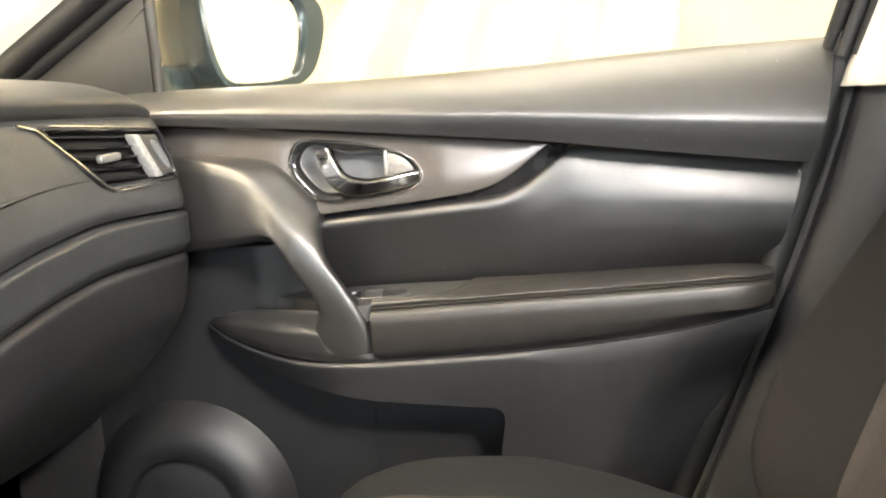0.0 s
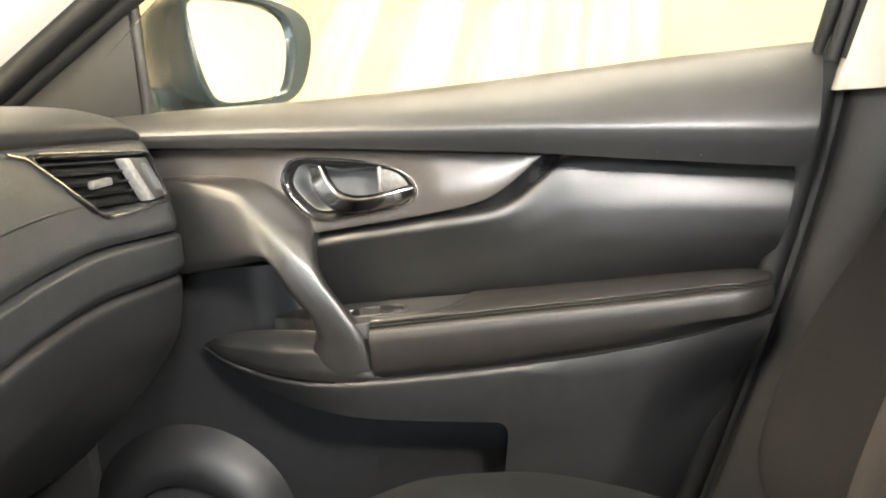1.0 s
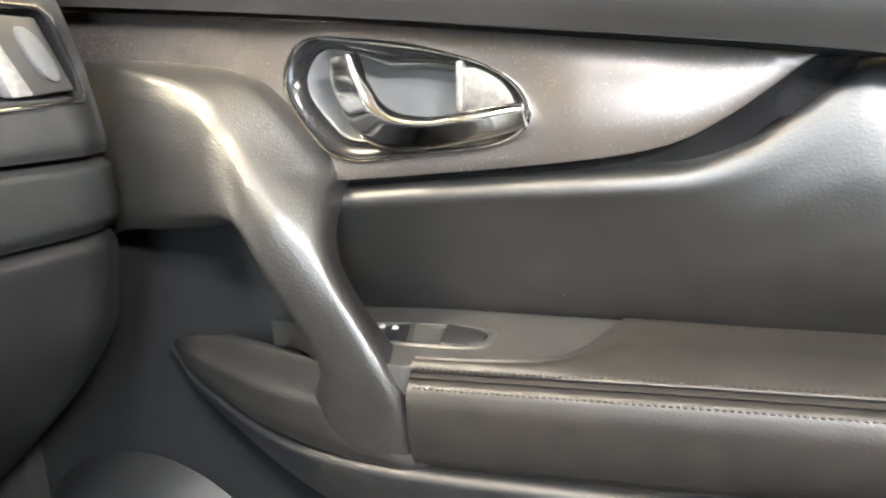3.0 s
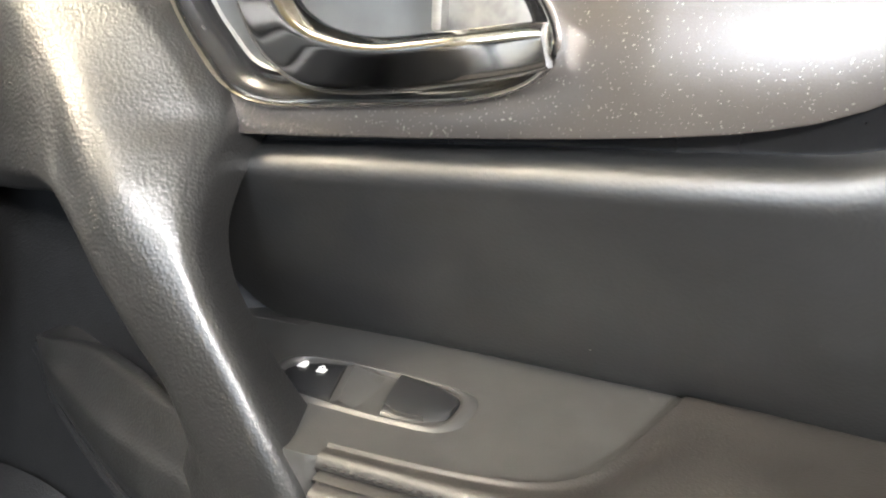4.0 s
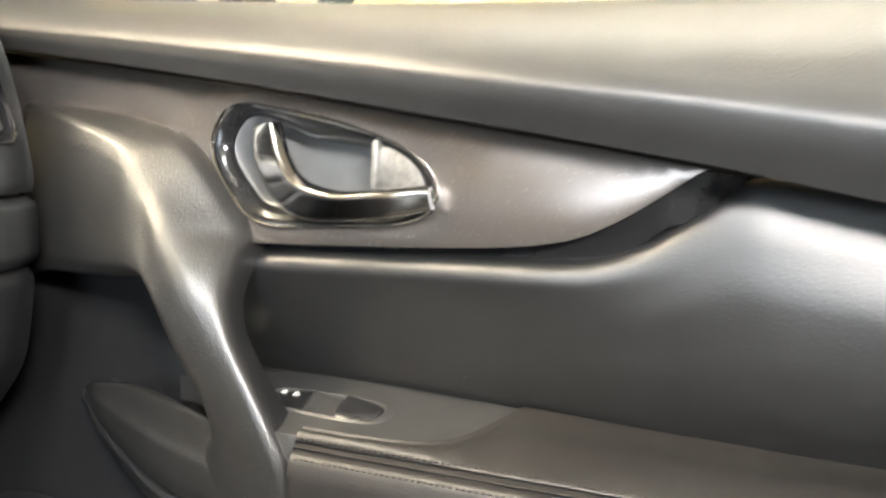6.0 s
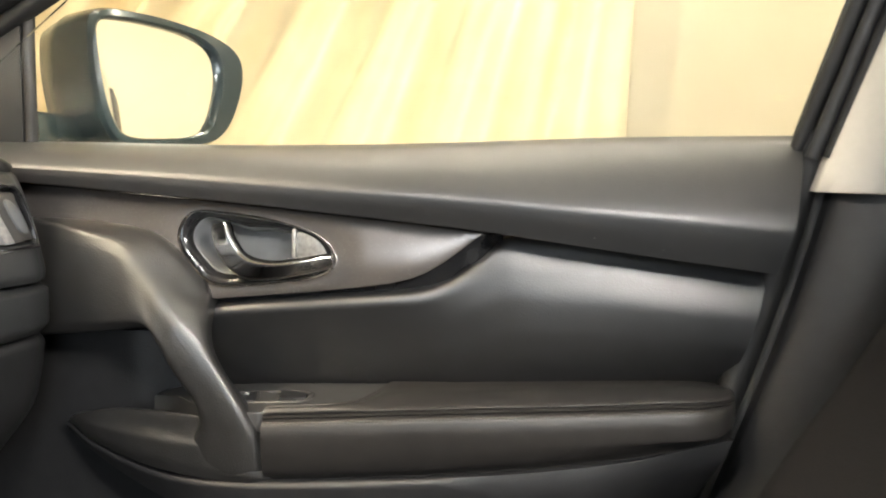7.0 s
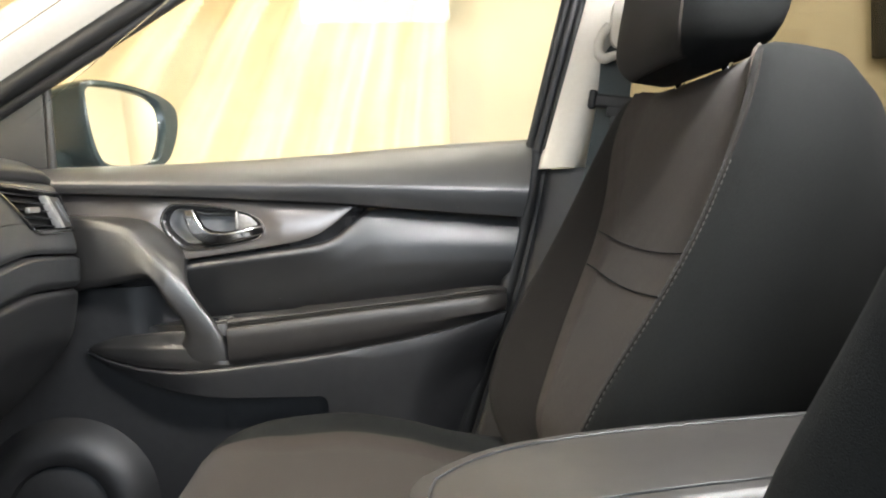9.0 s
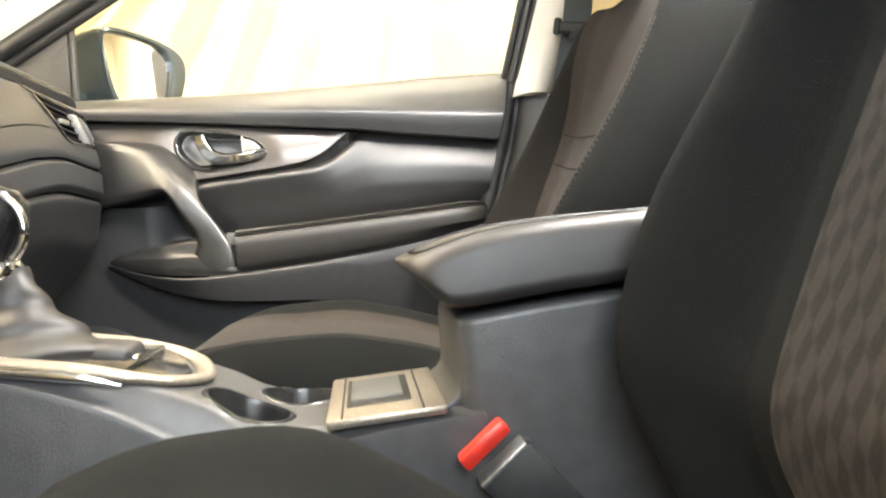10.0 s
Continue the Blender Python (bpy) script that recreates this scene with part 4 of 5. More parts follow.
tube("belt_guide", rounded([(0.478, 0.842, 1.402), (0.462, 0.842, 1.384), (0.455, 0.836, 1.358), (0.462, 0.828, 1.345), (0.478, 0.822, 1.351), (0.500, 0.818, 1.354), (0.522, 0.816, 1.352), (0.528, 0.820, 1.366), (0.524, 0.832, 1.386), (0.514, 0.842, 1.402)], 3, closed=False),
     lambda t: 0.0085 - 0.004 * math.exp(-((t - 0.62) / 0.16) ** 2), CREAM, belt, "pale belt guide loop")
anchor = [Vector((0.498, 0.832, 1.398)) + Vector((p[0], 0, p[1])) for p in [(q.x, q.z) for q in rounded([(-0.020, 0, -0.034), (0.016, 0, -0.034), (0.024, 0, 0.0), (0.020, 0, 0.050), (-0.014, 0, 0.050), (-0.022, 0, 0.0)], 3)]]
slab("guide_anchor", anchor, (0.004, 0.020, 0), CREAM, belt, "pale anchor cover", bevel=0.004)


# ---- seats ----
def seat_section(h, yc, grow=0.0):
    """Ring across the backrest at height share h."""
    d, n = Vector((0.438, 0, 0.899)), Vector((-0.899, 0, 0.438))
    s = 0.622 * h
    half = curve([(0, 0.195), (0.08, 0.225), (0.15, 0.250), (0.3, 0.274), (0.45, 0.286), (0.60, 0.289), (0.72, 0.283), (0.80, 0.274), (0.88, 0.257), (0.93, 0.236), (0.965, 0.207), (0.985, 0.175), (1, 0.122)])(h)
    return Vector((0.199, yc, 0.74)) + d * s - n * (0.080 * smoothstep(0.22, 0.0, h) ** 1.5 - 0.020 * math.exp(-((h - 0.32) / 0.20) ** 2)), d, n, half


# half width of the centre panel, as a share of the backrest's
PANEL_EDGE = curve([(0, 0.58), (0.5, 0.630), (0.7, 0.65), (0.9, 0.73), (1, 0.76)])


def front_depth(q, h):
    recess = lerp(0.053, 0.014, smoothstep(0.56, 0.95, h)) + 0.020 * math.exp(-((h - 0.32) / 0.20) ** 2) + 0.012 * smoothstep(0.25, 0.0, h)
    crest = 0.80
    a = abs(q)
    if a < crest:
        return -recess * (1 - smoothstep(0.56, crest, a)) - 0.006 * (1 - (a / crest) ** 2)
    return -0.075 * ((a - crest) / (1 - crest)) ** 2.2


def build_seat(yc, cloth, side_cloth, top_cloth, seams=True, drop=0.0, dip=0.0, share=1.0):
    seat = thing("front_seat", "dark cloth front seat with brown-grey centre panels and grey stitching", "car seat", "front seats")
    hs = list(np.linspace(0, 0.90, 26)) + [0.92, 0.94, 0.955, 0.968, 0.979, 0.988, 0.995, 1.0]
    rings = []
    for h in hs:
        o, d, n, half = seat_section(h, yc)
        thick = curve([(0, 0.25), (0.4, 0.25), (0.7, 0.205), (0.9, 0.150), (1, 0.130)])(h)
        roll = smoothstep(0.90, 1.0, h)
        ring = []
        for i in range(37):
            q = -1 + 2 * i / 36
            ring.append(o + Vector((0, q * half, 0)) + n * lerp(front_depth(q, h), -thick * 0.5, roll ** 3))
        for i in range(1, 20):
            q = 1 - 2 * i / 20
            ring.append(o + Vector((0, q * half * 0.97, 0)) + n * lerp(-thick * (1 - 0.25 * abs(q) ** 6), -thick * 0.5, roll ** 3))
        rings.append(ring)
    back = loft("backrest", rings, FABRIC, seat, "dark cloth backrest with side bolsters", angle=180)

    def centre(u, v):
        h = lerp(0.06, 0.955, v)
        o, d, n, half = seat_section(h, yc)
        q = lerp(-1, 1, u) * PANEL_EDGE(h) * share
        return o + Vector((0, q * half, 0)) + n * (front_depth(q, h) + 0.0022 - smoothstep(0.90, 1.0, h) ** 3 * 0.040)

    panel("back_panel", centre, 30, 50, cloth, seat, lip=0.0012, fold=(0.012, 0, -0.006), label="brown-grey patterned cloth panel")

    def on_back(q, h, lift=0.004):
        o, d, n, half = seat_section(h, yc)
        return o + Vector((0, q * half, 0)) + n * (front_depth(q, h) + lift)

    for h0, bend, thin in ((0.630, 0.022, 0.0008), (0.549, 0.026, 0.0011)) if seams else ():
        tube("cross_seam", [on_back(q, h0 - bend * (1 - (q / 0.63) ** 2), 0.0026) for q in np.linspace(-0.63, 0.63, 36)], thin, FABRIC, seat, sides=6)
    for side in (-1, 1):
        def inner(u, v):
            h = lerp(0.05, 0.93, v)
            q = lerp(PANEL_EDGE(h) * share + 0.004, 0.822 - 0.02 * (1 - h), u)
            return on_back(side * q, h, 0.0012 - smoothstep(0.88, 1.0, h) ** 3 * 0.040)

        panel("inner_bolster", inner, 16, 50, side_cloth, seat, fold=(0.006, 0, -0.003), label="dark cloth inner face of the bolster", lip=0.0008)
        for q in (0.806, 0.838) if side < 0 else ():
            stitches("stitching", [on_back(side * (q - 0.02 * (1 - h)), h, 0.0016) for h in np.linspace(0.12, 0.74, 115)], 0.0046, 0.0022, 0.0007, THREAD, back, "grey stitching")
    # cushion
    rings = []
    for x in [-0.183, -0.181, -0.174, -0.160, -0.140] + list(np.linspace(-0.115, 0.30, 22)):
        half = curve([(-0.183, 0.215), (-0.13, 0.238), (0.02, 0.252), (0.30, 0.250)])(x)
        top = curve([(-0.183, 0.745), (-0.170, 0.782), (-0.132, 0.810), (-0.065, 0.826), (0.015, 0.828), (0.11, 0.812), (0.18, 0.790), (0.30, 0.765)])(x) - drop - dip * smoothstep(-0.02, 0.20, x)
        base = curve([(-0.183, 0.715), (-0.17, 0.66), (-0.13, 0.62), (0.3, 0.60)])(x)
        ring = []
        for i in range(33):
            q = -1 + 2 * i / 32
            a = abs(q)
            z = top - 0.026 * smoothstep(-0.17, -0.03, x) * (1 - smoothstep(0.48, 0.80, a))
            z = z if a < 0.84 else z - (top - base) * 0.35 * ((a - 0.84) / 0.16) ** 2.4
            ring.append(Vector((x, yc + q * half, z)))
        for i in range(1, 12):
            q = 1 - 2 * i / 12
            ring.append(Vector((x, yc + q * half * 0.98, base)))
        rings.append(ring)
    loft("cushion", rings, FABRIC, seat, "dark cloth seat cushion")

    def seat_top(u, v):
        x = lerp(-0.175, 0.28, v)
        half = curve([(-0.183, 0.215), (-0.13, 0.238), (0.02, 0.252), (0.30, 0.250)])(x)
        top = curve([(-0.183, 0.745), (-0.170, 0.782), (-0.132, 0.810), (-0.065, 0.826), (0.015, 0.828), (0.11, 0.812), (0.18, 0.790), (0.30, 0.765)])(x) - drop - dip * smoothstep(-0.02, 0.20, x)
        q = lerp(-0.62, 0.62, u)
        return (x, yc + q * half, top + 0.004 - 0.026 * smoothstep(-0.17, -0.03, x) * (1 - smoothstep(0.48, 0.80, abs(q))))

    panel("cushion_panel", seat_top, 26, 40, top_cloth, seat, fold=(0, 0, -0.012), label="plain cloth panel on the cushion")
    box("seat_base", (0.42, 0.40, 0.16), (0.06, yc, 0.525), DARK, seat, bevel=0.02)
    for x in (-0.10, 0.22):
        for dy in (-0.18, 0.18):
            box("rail_foot", (0.06, 0.03, 0.04), (x, yc + dy, 0.44), DARK, seat)
    # head restraint on two posts
    rings = []
    for k in range(17):
        t = k / 16
        z = lerp(1.262, 1.475, t)
        e = (1 - abs(2 * t - 1) ** 4.5) ** 0.45 if 0 < t < 1 else 0.15
        xm = 0.478 + (z - 1.34) * 0.22
        ring = []
        for i in range(36):
            a = 2 * math.pi * i / 36
            ca, sa = math.cos(a), math.sin(a)
            ring.append(Vector((xm + 0.068 * e * math.copysign(abs(ca) ** 0.7, ca), yc + 0.146 * (0.35 + 0.65 * e) * math.copysign(abs(sa) ** 0.55, sa), z)))
        rings.append(ring)
    head = loft("head_restraint", rings, FABRIC, seat, "dark cloth head restraint")

    def head_front(u, v):
        t = lerp(0.05, 0.95, v)
        z = lerp(1.262, 1.475, t)
        e = (1 - abs(2 * t - 1) ** 4.5) ** 0.45
        a = math.pi + math.radians(lerp(-33, 33, u))
        ca, sa = math.cos(a), math.sin(a)
        return (0.478 + (z - 1.34) * 0.22 - 0.0685 * e * abs(ca) ** 0.7 - 0.002,
                yc + 0.146 * (0.35 + 0.65 * e) * math.copysign(abs(sa) ** 0.55, sa), z)

    panel("front_cover", head_front, 24, 24, HEAD_CLOTH, seat, fold=(0.006, 0, 0), label="dark brown cloth front of the head restraint")
    for dy in (-0.065, 0.065):
        tube("post", [(0.475, yc + dy, 1.22), (0.487, yc + dy, 1.30)], 0.006, CHROME, seat, "steel post")
    return seat


def settle(ob, base):
    """Puts a thing's origin at its base without moving its parts."""
    base = Vector(base)
    for c in ob.children:
        c.matrix_parent_inverse = Matrix.Translation(-base)
    ob.location = base
    return ob


PASSENGER_Y, DRIVER_Y = 0.512, -0.22
passenger = settle(build_seat(PASSENGER_Y, FAINT_CLOTH, BOLSTER_CLOTH, PLAIN_CLOTH), (0.05, PASSENGER_Y, 0.42))
driver = settle(build_seat(DRIVER_Y, PANEL_CLOTH, FABRIC, FABRIC, False, 0.018, 0.060, 0.76), (0.05, DRIVER_Y, 0.42))
rear_seat = thing("rear_bench", "dark cloth rear bench seat behind the front seats", "bench seat")
box("backrest", (0.16, 1.36, 0.62), (1.38, 0.13, 1.02), FABRIC, rear_seat, bevel=0.05, turn=(0, 22, 0), segments=4)
box("cushion", (0.52, 1.36, 0.20), (1.06, 0.13, 0.68), FABRIC, rear_seat, bevel=0.05, segments=4)
for y in (-0.25, 0.50):
    box("head_restraint", (0.10, 0.26, 0.17), (1.53, y, 1.40), FABRIC, rear_seat, bevel=0.04, segments=4)

# ---- dashboard ----
dash = thing("dashboard", "dark grey dashboard with glove box and chrome-edged air vent", "dashboard")


# rise and fall of the seams across the dashboard
SWEEP = curve([(-0.60, -0.120), (0.20, -0.085), (0.42, -0.036), (0.54, -0.012), (0.615, 0.001), (0.705, 0.0085), (0.80, 0.0045), (0.889, 0.0)])


def band(name, pts, mat, label="", y0=-0.60, y1=0.889, fold=(-0.03, 0, 0), n=30, tilt=(0, 0), droop=0.0):
    """A long strip across the car with the side profile pts (x, z)."""
    xs = curve([(i / (len(pts) - 1), p[0]) for i, p in enumerate(pts)])
    zs = curve([(i / (len(pts) - 1), p[1]) for i, p in enumerate(pts)])

    def at(u, v):
        y = lerp(y0, y1, u)
        turn = 0.014 * smoothstep(0.84, 0.889, y) ** 2
        end = smoothstep(0.800, 0.889, y) ** 1.6
        return (xs(v) - turn, y, zs(v) + SWEEP(y) * lerp(tilt[0], tilt[1], v) - droop * end * max(0.0, 1 - 1.3 * abs(v - 0.55)))

    return panel(name, at, 60, n, mat, dash, fold=fold, label=label)


band("top_pad", [(-0.97, 1.20), (-0.80, 1.225), (-0.60, 1.230), (-0.48, 1.222), (-0.430, 1.210), (-0.412, 1.196), (-0.415, 1.186)], SOFT, "soft dark top pad", fold=(-0.02, 0, -0.02), droop=0.018)
band("upper_fascia", [(-0.424, 1.183), (-0.410, 1.176), (-0.398, 1.150), (-0.386, 1.110), (-0.380, 1.080), (-0.382, 1.0705)], DASH, "dark grey fascia", tilt=(0, 1), y1=0.598)
band("middle_band", [(-0.386, 1.0665), (-0.377, 1.060), (-0.377, 1.030), (-0.385, 1.0185)], DASH, "padded dark band", tilt=(1, 1))
band("glove_box", [(-0.388, 1.0145), (-0.383, 1.006), (-0.393, 0.950), (-0.43, 0.895), (-0.49, 0.835), (-0.56, 0.775), (-0.72, 0.70)], HARD, "dark glove box lid", y0=0.22, tilt=(1, 0.8))
band("knee_panel", [(-0.388, 1.0145), (-0.383, 1.006), (-0.393, 0.950), (-0.43, 0.895), (-0.49, 0.835), (-0.56, 0.775), (-0.72, 0.70)], HARD, y1=0.213, tilt=(1, 0.8))
slab("end_cap", [(-0.96, 0.880, 1.19), (-0.45, 0.880, 1.205), (-0.43, 0.880, 1.10), (-0.42, 0.880, 1.0), (-0.46, 0.880, 0.92), (-0.58, 0.880, 0.78), (-0.90, 0.880, 0.70)], (0, -0.02, 0), DARK, dash)


FACE = curve([(1.04, -0.374), (1.07, -0.378), (1.11, -0.386), (1.15, -0.398), (1.176, -0.410)])


VENT = [(0.652, 1.1735), (0.668, 1.1755), (0.858, 1.1665), (0.868, 1.159), (0.8745, 1.113), (0.867, 1.1065), (0.727, 1.1065), (0.705, 1.1150)]


def in_vent(y, z, margin=0.004):
    """How far inside the vent's outline a point lies, 0..1 over the margin."""
    depth = 1.0
    for (y0, z0), (y1, z1) in zip(VENT, VENT[1:] + VENT[:1]):
        side = ((y1 - y0) * (z - z0) - (z1 - z0) * (y - y0)) / math.hypot(y1 - y0, z1 - z0)
        depth = min(depth, (-side - margin) / 0.003)
    return min(max(depth, 0.0), 1.0)


def vent_fascia(u, v):
    y = lerp(0.598, 0.889, u)
    z = curve([(0, 1.183), (0.2, 1.176), (0.4, 1.150), (0.6, 1.110), (0.8, 1.080), (1, 1.0705)])(v)
    x = curve([(0, -0.424), (0.2, -0.410), (0.4, -0.398), (0.6, -0.386), (0.8, -0.380), (1, -0.382)])(v)
    z += SWEEP(y) * v
    return (x - 0.014 * smoothstep(0.84, 0.889, y) ** 2 - 0.024 * in_vent(y, z), y, z)


panel("vent_fascia", vent_fascia, 110, 64, DASH, dash, fold=(-0.03, 0, 0))


def air_vent():
    def on_face(y, z, out=0.0):
        return Vector((FACE(z) - 0.014 * smoothstep(0.84, 0.889, y) ** 2 + out, y, z))

    outline = [(p.x, p.y) for p in rounded([(y, z, 0) for y, z in VENT], 2, weight=0.30)]
    cy, cz = sum(p[0] for p in outline) / len(outline), sum(p[1] for p in outline) / len(outline)

    def ring(k, out):
        return [on_face(lerp(y, cy, k), lerp(z, cz, k), out) for y, z in outline]

    vent = mesh_part("vent_surround", *ring_mesh([ring(-0.03, -0.006), ring(-0.015, 0.0015), ring(0.01, 0.0035), ring(0.05, 0.0025), ring(0.08, -0.004), ring(0.09, -0.016)]), GLOSS, dash, "gloss black vent surround")
    mesh_part("vent_throat", *ring_mesh([ring(0.06, -0.013), ring(0.10, -0.0145), ring(0.6, -0.0145)], fill=True), RUBBER, vent)
    tube("chrome_edge", [on_face(y, z, 0.0030) for y, z in ((0.628, 1.1765), (0.650, 1.1715), (0.678, 1.145), (0.700, 1.1255), (0.716, 1.1120), (0.730, 1.1065))], 0.0022, CHROME, vent, "chrome edge line")
    tube("chrome_edge", [on_face(y, z, 0.0030) for y, z in ((0.735, 1.1060), (0.80, 1.1062), (0.867, 1.1068), (0.8735, 1.112))], 0.0014, CHROME, vent, "chrome edge line")
    tube("chrome_edge", [on_face(y, z, 0.0030) for y, z in ((0.672, 1.1752), (0.76, 1.1715), (0.857, 1.1662), (0.867, 1.1595), (0.8735, 1.115))], 0.0011, CHROME, vent, "chrome edge line")
    for z in (1.163, 1.152, 1.141, 1.130, 1.119):
        y0, y1 = 0.668 + (1.163 - z) * 0.85, 0.797 + (1.163 - z) * 0.22
        verts = [on_face(y, z + (y - 0.73) * -0.04 + dz, o) for y in (y0, y1) for dz, o in ((0.0012, -0.0060), (0.0002, -0.0030), (-0.0016, -0.0045), (-0.0020, -0.0145), (0.0012, -0.0145))]
        mesh_part("vent_slat", verts, [(0, 1, 6, 5), (1, 2, 7, 6), (2, 3, 8, 7), (3, 4, 9, 8), (4, 0, 5, 9), (0, 1, 2, 3, 4), (5, 6, 7, 8, 9)], GLOSS, vent)
    box("slat_tab", (0.008, 0.036, 0.0085), on_face(0.744, 1.1400, -0.001), SILVER, vent, "silver slat tab", bevel=0.0028, turn=(2, 0, 0))
    slab("vent_wheel", [on_face(0.800, 1.1620, 0.0035), on_face(0.813, 1.1615, 0.0035), on_face(0.828, 1.1130, 0.0035), on_face(0.813, 1.1125, 0.0035)], (-0.012, 0, 0), BRIGHT, vent, "silver thumb wheel plate", bevel=0.0018)
    slab("wheel_side", [on_face(0.8135, 1.1615, 0.0015), on_face(0.852, 1.1595, 0.0015), on_face(0.864, 1.1140, 0.0015), on_face(0.8285, 1.1125, 0.0015)], (-0.010, 0, 0), PLATE, vent, bevel=0.002)
    oval = rounded([(0.829, 0, 1.154), (0.844, 0, 1.153), (0.8555, 0, 1.121), (0.840, 0, 1.120)], 3)
    slab("thumb_wheel", [on_face(p.x, p.z, 0.0035) for p in oval], (-0.008, 0, 0), CUP, vent, "ribbed grey thumb wheel", bevel=0.0012)


air_vent()
tube("fascia_crease", [(FACE(z) + 0.0002, y, z) for y, z in [(y, 1.121 - 0.40 * max(0.0, 0.66 - y) ** 1.6) for y in np.linspace(0.30, 0.700, 24)]], 0.0016, DARK, dash, sides=6)

# ---- centre console ----
console = thing("centre_console", "dark grey centre console with padded armrest lid and cup holders", "centre console")
NEAR_Y, FAR_Y = 0.045, 0.215


def round_ring(x, y0, y1, z0, z1, r, n=6):
    out = []
    for cy, cz, a0 in ((y1 - r, z1 - r, 0), (y0 + r, z1 - r, 90), (y0 + r, z0 + r, 180), (y1 - r, z0 + r, 270)):
        out += [Vector((x, cy + r * math.cos(radians(a0 + 90 * i / n)), cz + r * math.sin(radians(a0 + 90 * i / n)))) for i in range(n + 1)]
    return out


lid_top = curve([(0.093, 0.9105), (0.11, 0.9155), (0.13, 0.922), (0.155, 0.929), (0.20, 0.9355), (0.28, 0.940), (0.40, 0.942), (0.53, 0.938)])
lid_low = curve([(0.093, 0.9085), (0.100, 0.903), (0.112, 0.891), (0.128, 0.8745), (0.140, 0.873), (0.174, 0.8765), (0.265, 0.885), (0.53, 0.893)])
box_rings = []
for x, inset in ((0.134, 0.012), (0.1352, 0.0075), (0.138, 0.004), (0.142, 0.0015), (0.148, 0.0), (0.20, 0.0), (0.27, 0.0), (0.35, 0.0), (0.45, 0.0), (0.54, 0.0)):
    box_rings.append(round_ring(x, NEAR_Y + inset, FAR_Y - inset, 0.425, lid_low(x) - 0.0065 - inset * 0.4, 0.007))
loft("console_box", box_rings, CONSOLE, console, "dark grey storage box")
panel("box_fillet", lambda u, v: (0.1170 + 0.0185 * math.cos(v * math.pi / 2), lerp(NEAR_Y + 0.010, FAR_Y - 0.010, u), 0.8165 - 0.0195 * math.sin(v * math.pi / 2)), 8, 10, CONSOLE, console, fold=(0.004, 0, -0.004))
lid_rings = []
yc = (NEAR_Y + FAR_Y) / 2
for x in (0.093, 0.0945, 0.097, 0.101, 0.106, 0.112, 0.120, 0.128, 0.135, 0.145, 0.16, 0.18, 0.22, 0.28, 0.34, 0.40, 0.46, 0.51, 0.525, 0.53):
    w = curve([(0.093, 0.030), (0.0945, 0.048), (0.097, 0.060), (0.101, 0.070), (0.106, 0.078), (0.112, 0.083), (0.128, 0.088), (0.16, 0.090), (0.53, 0.090)])(x)
    ring = round_ring(x, yc - w, yc + w, lid_low(x), lid_top(x), min(0.013, (lid_top(x) - lid_low(x)) * 0.46))
    tall = lid_top(x) - lid_low(x)
    lid_rings.append([Vector((p.x, yc + (p.y - yc) * (1 - 0.10 * (p.z - lid_low(x)) / tall), p.z + 0.003 * (1 - ((p.y - yc) / w) ** 2) * (p.z > lid_low(x) + tall * 0.6))) for p in ring])
lid = loft("armrest_lid", lid_rings, LEATHER, console, "dark leatherette armrest lid")
lid_edge = [(x, yc - curve([(0.11, 0.046), (0.14, 0.056), (0.2, 0.060), (0.53, 0.060)])(x), lid_top(x) + 0.0012) for x in np.linspace(0.53, 0.114, 40)]
lid_edge += [(0.107, yc - 0.025, lid_top(0.107) + 0.0022), (0.105, yc, lid_top(0.105) + 0.0026), (0.107, yc + 0.025, lid_top(0.107) + 0.0022)]
lid_edge += [(x, 2 * yc - y, z) for x, y, z in lid_edge[:40][::-1]]
tube("lid_seam", lid_edge, 0.0013, DARK, lid, sides=6)

DECK = curve([(-0.60, 0.93), (-0.42, 0.89), (-0.30, 0.868), (-0.20, 0.852), (-0.15, 0.8435), (-0.115, 0.834), (-0.085, 0.8235), (-0.06, 0.813), (-0.03, 0.797), (0.0, 0.790), (0.03, 0.789), (0.08, 0.794), (0.15, 0.800)])
FALL = curve([(-0.60, 0.004), (-0.30, 0.005), (-0.20, 0.008), (-0.125, 0.022), (-0.066, 0.033), (-0.02, 0.010), (0.15, 0.007)])


CUPS = ((-0.034, 0.094, 0.034), (0.002, 0.168, 0.034))


def deck_height(x, y):
    edge = abs(2 * (y - NEAR_Y + 0.004) / (FAR_Y - NEAR_Y + 0.008) - 1)
    return DECK(x) - FALL(x) * smoothstep(0.74, 1.0, edge) ** 1.3


def console_deck(u, v):
    x, y = lerp(0.150, -0.60, v), lerp(NEAR_Y - 0.004, FAR_Y + 0.004, u)
    well = max(smoothstep(r + 0.001, r - 0.003, math.hypot(x - cx, y - cy)) for cx, cy, r in CUPS)
    return (x, y, deck_height(x, y) - 0.062 * well)


panel("console_deck", console_deck, 80, 260, CONSOLE, console, fold=(0, 0, -0.36), label="grained grey console deck and sides", lip=0.006)


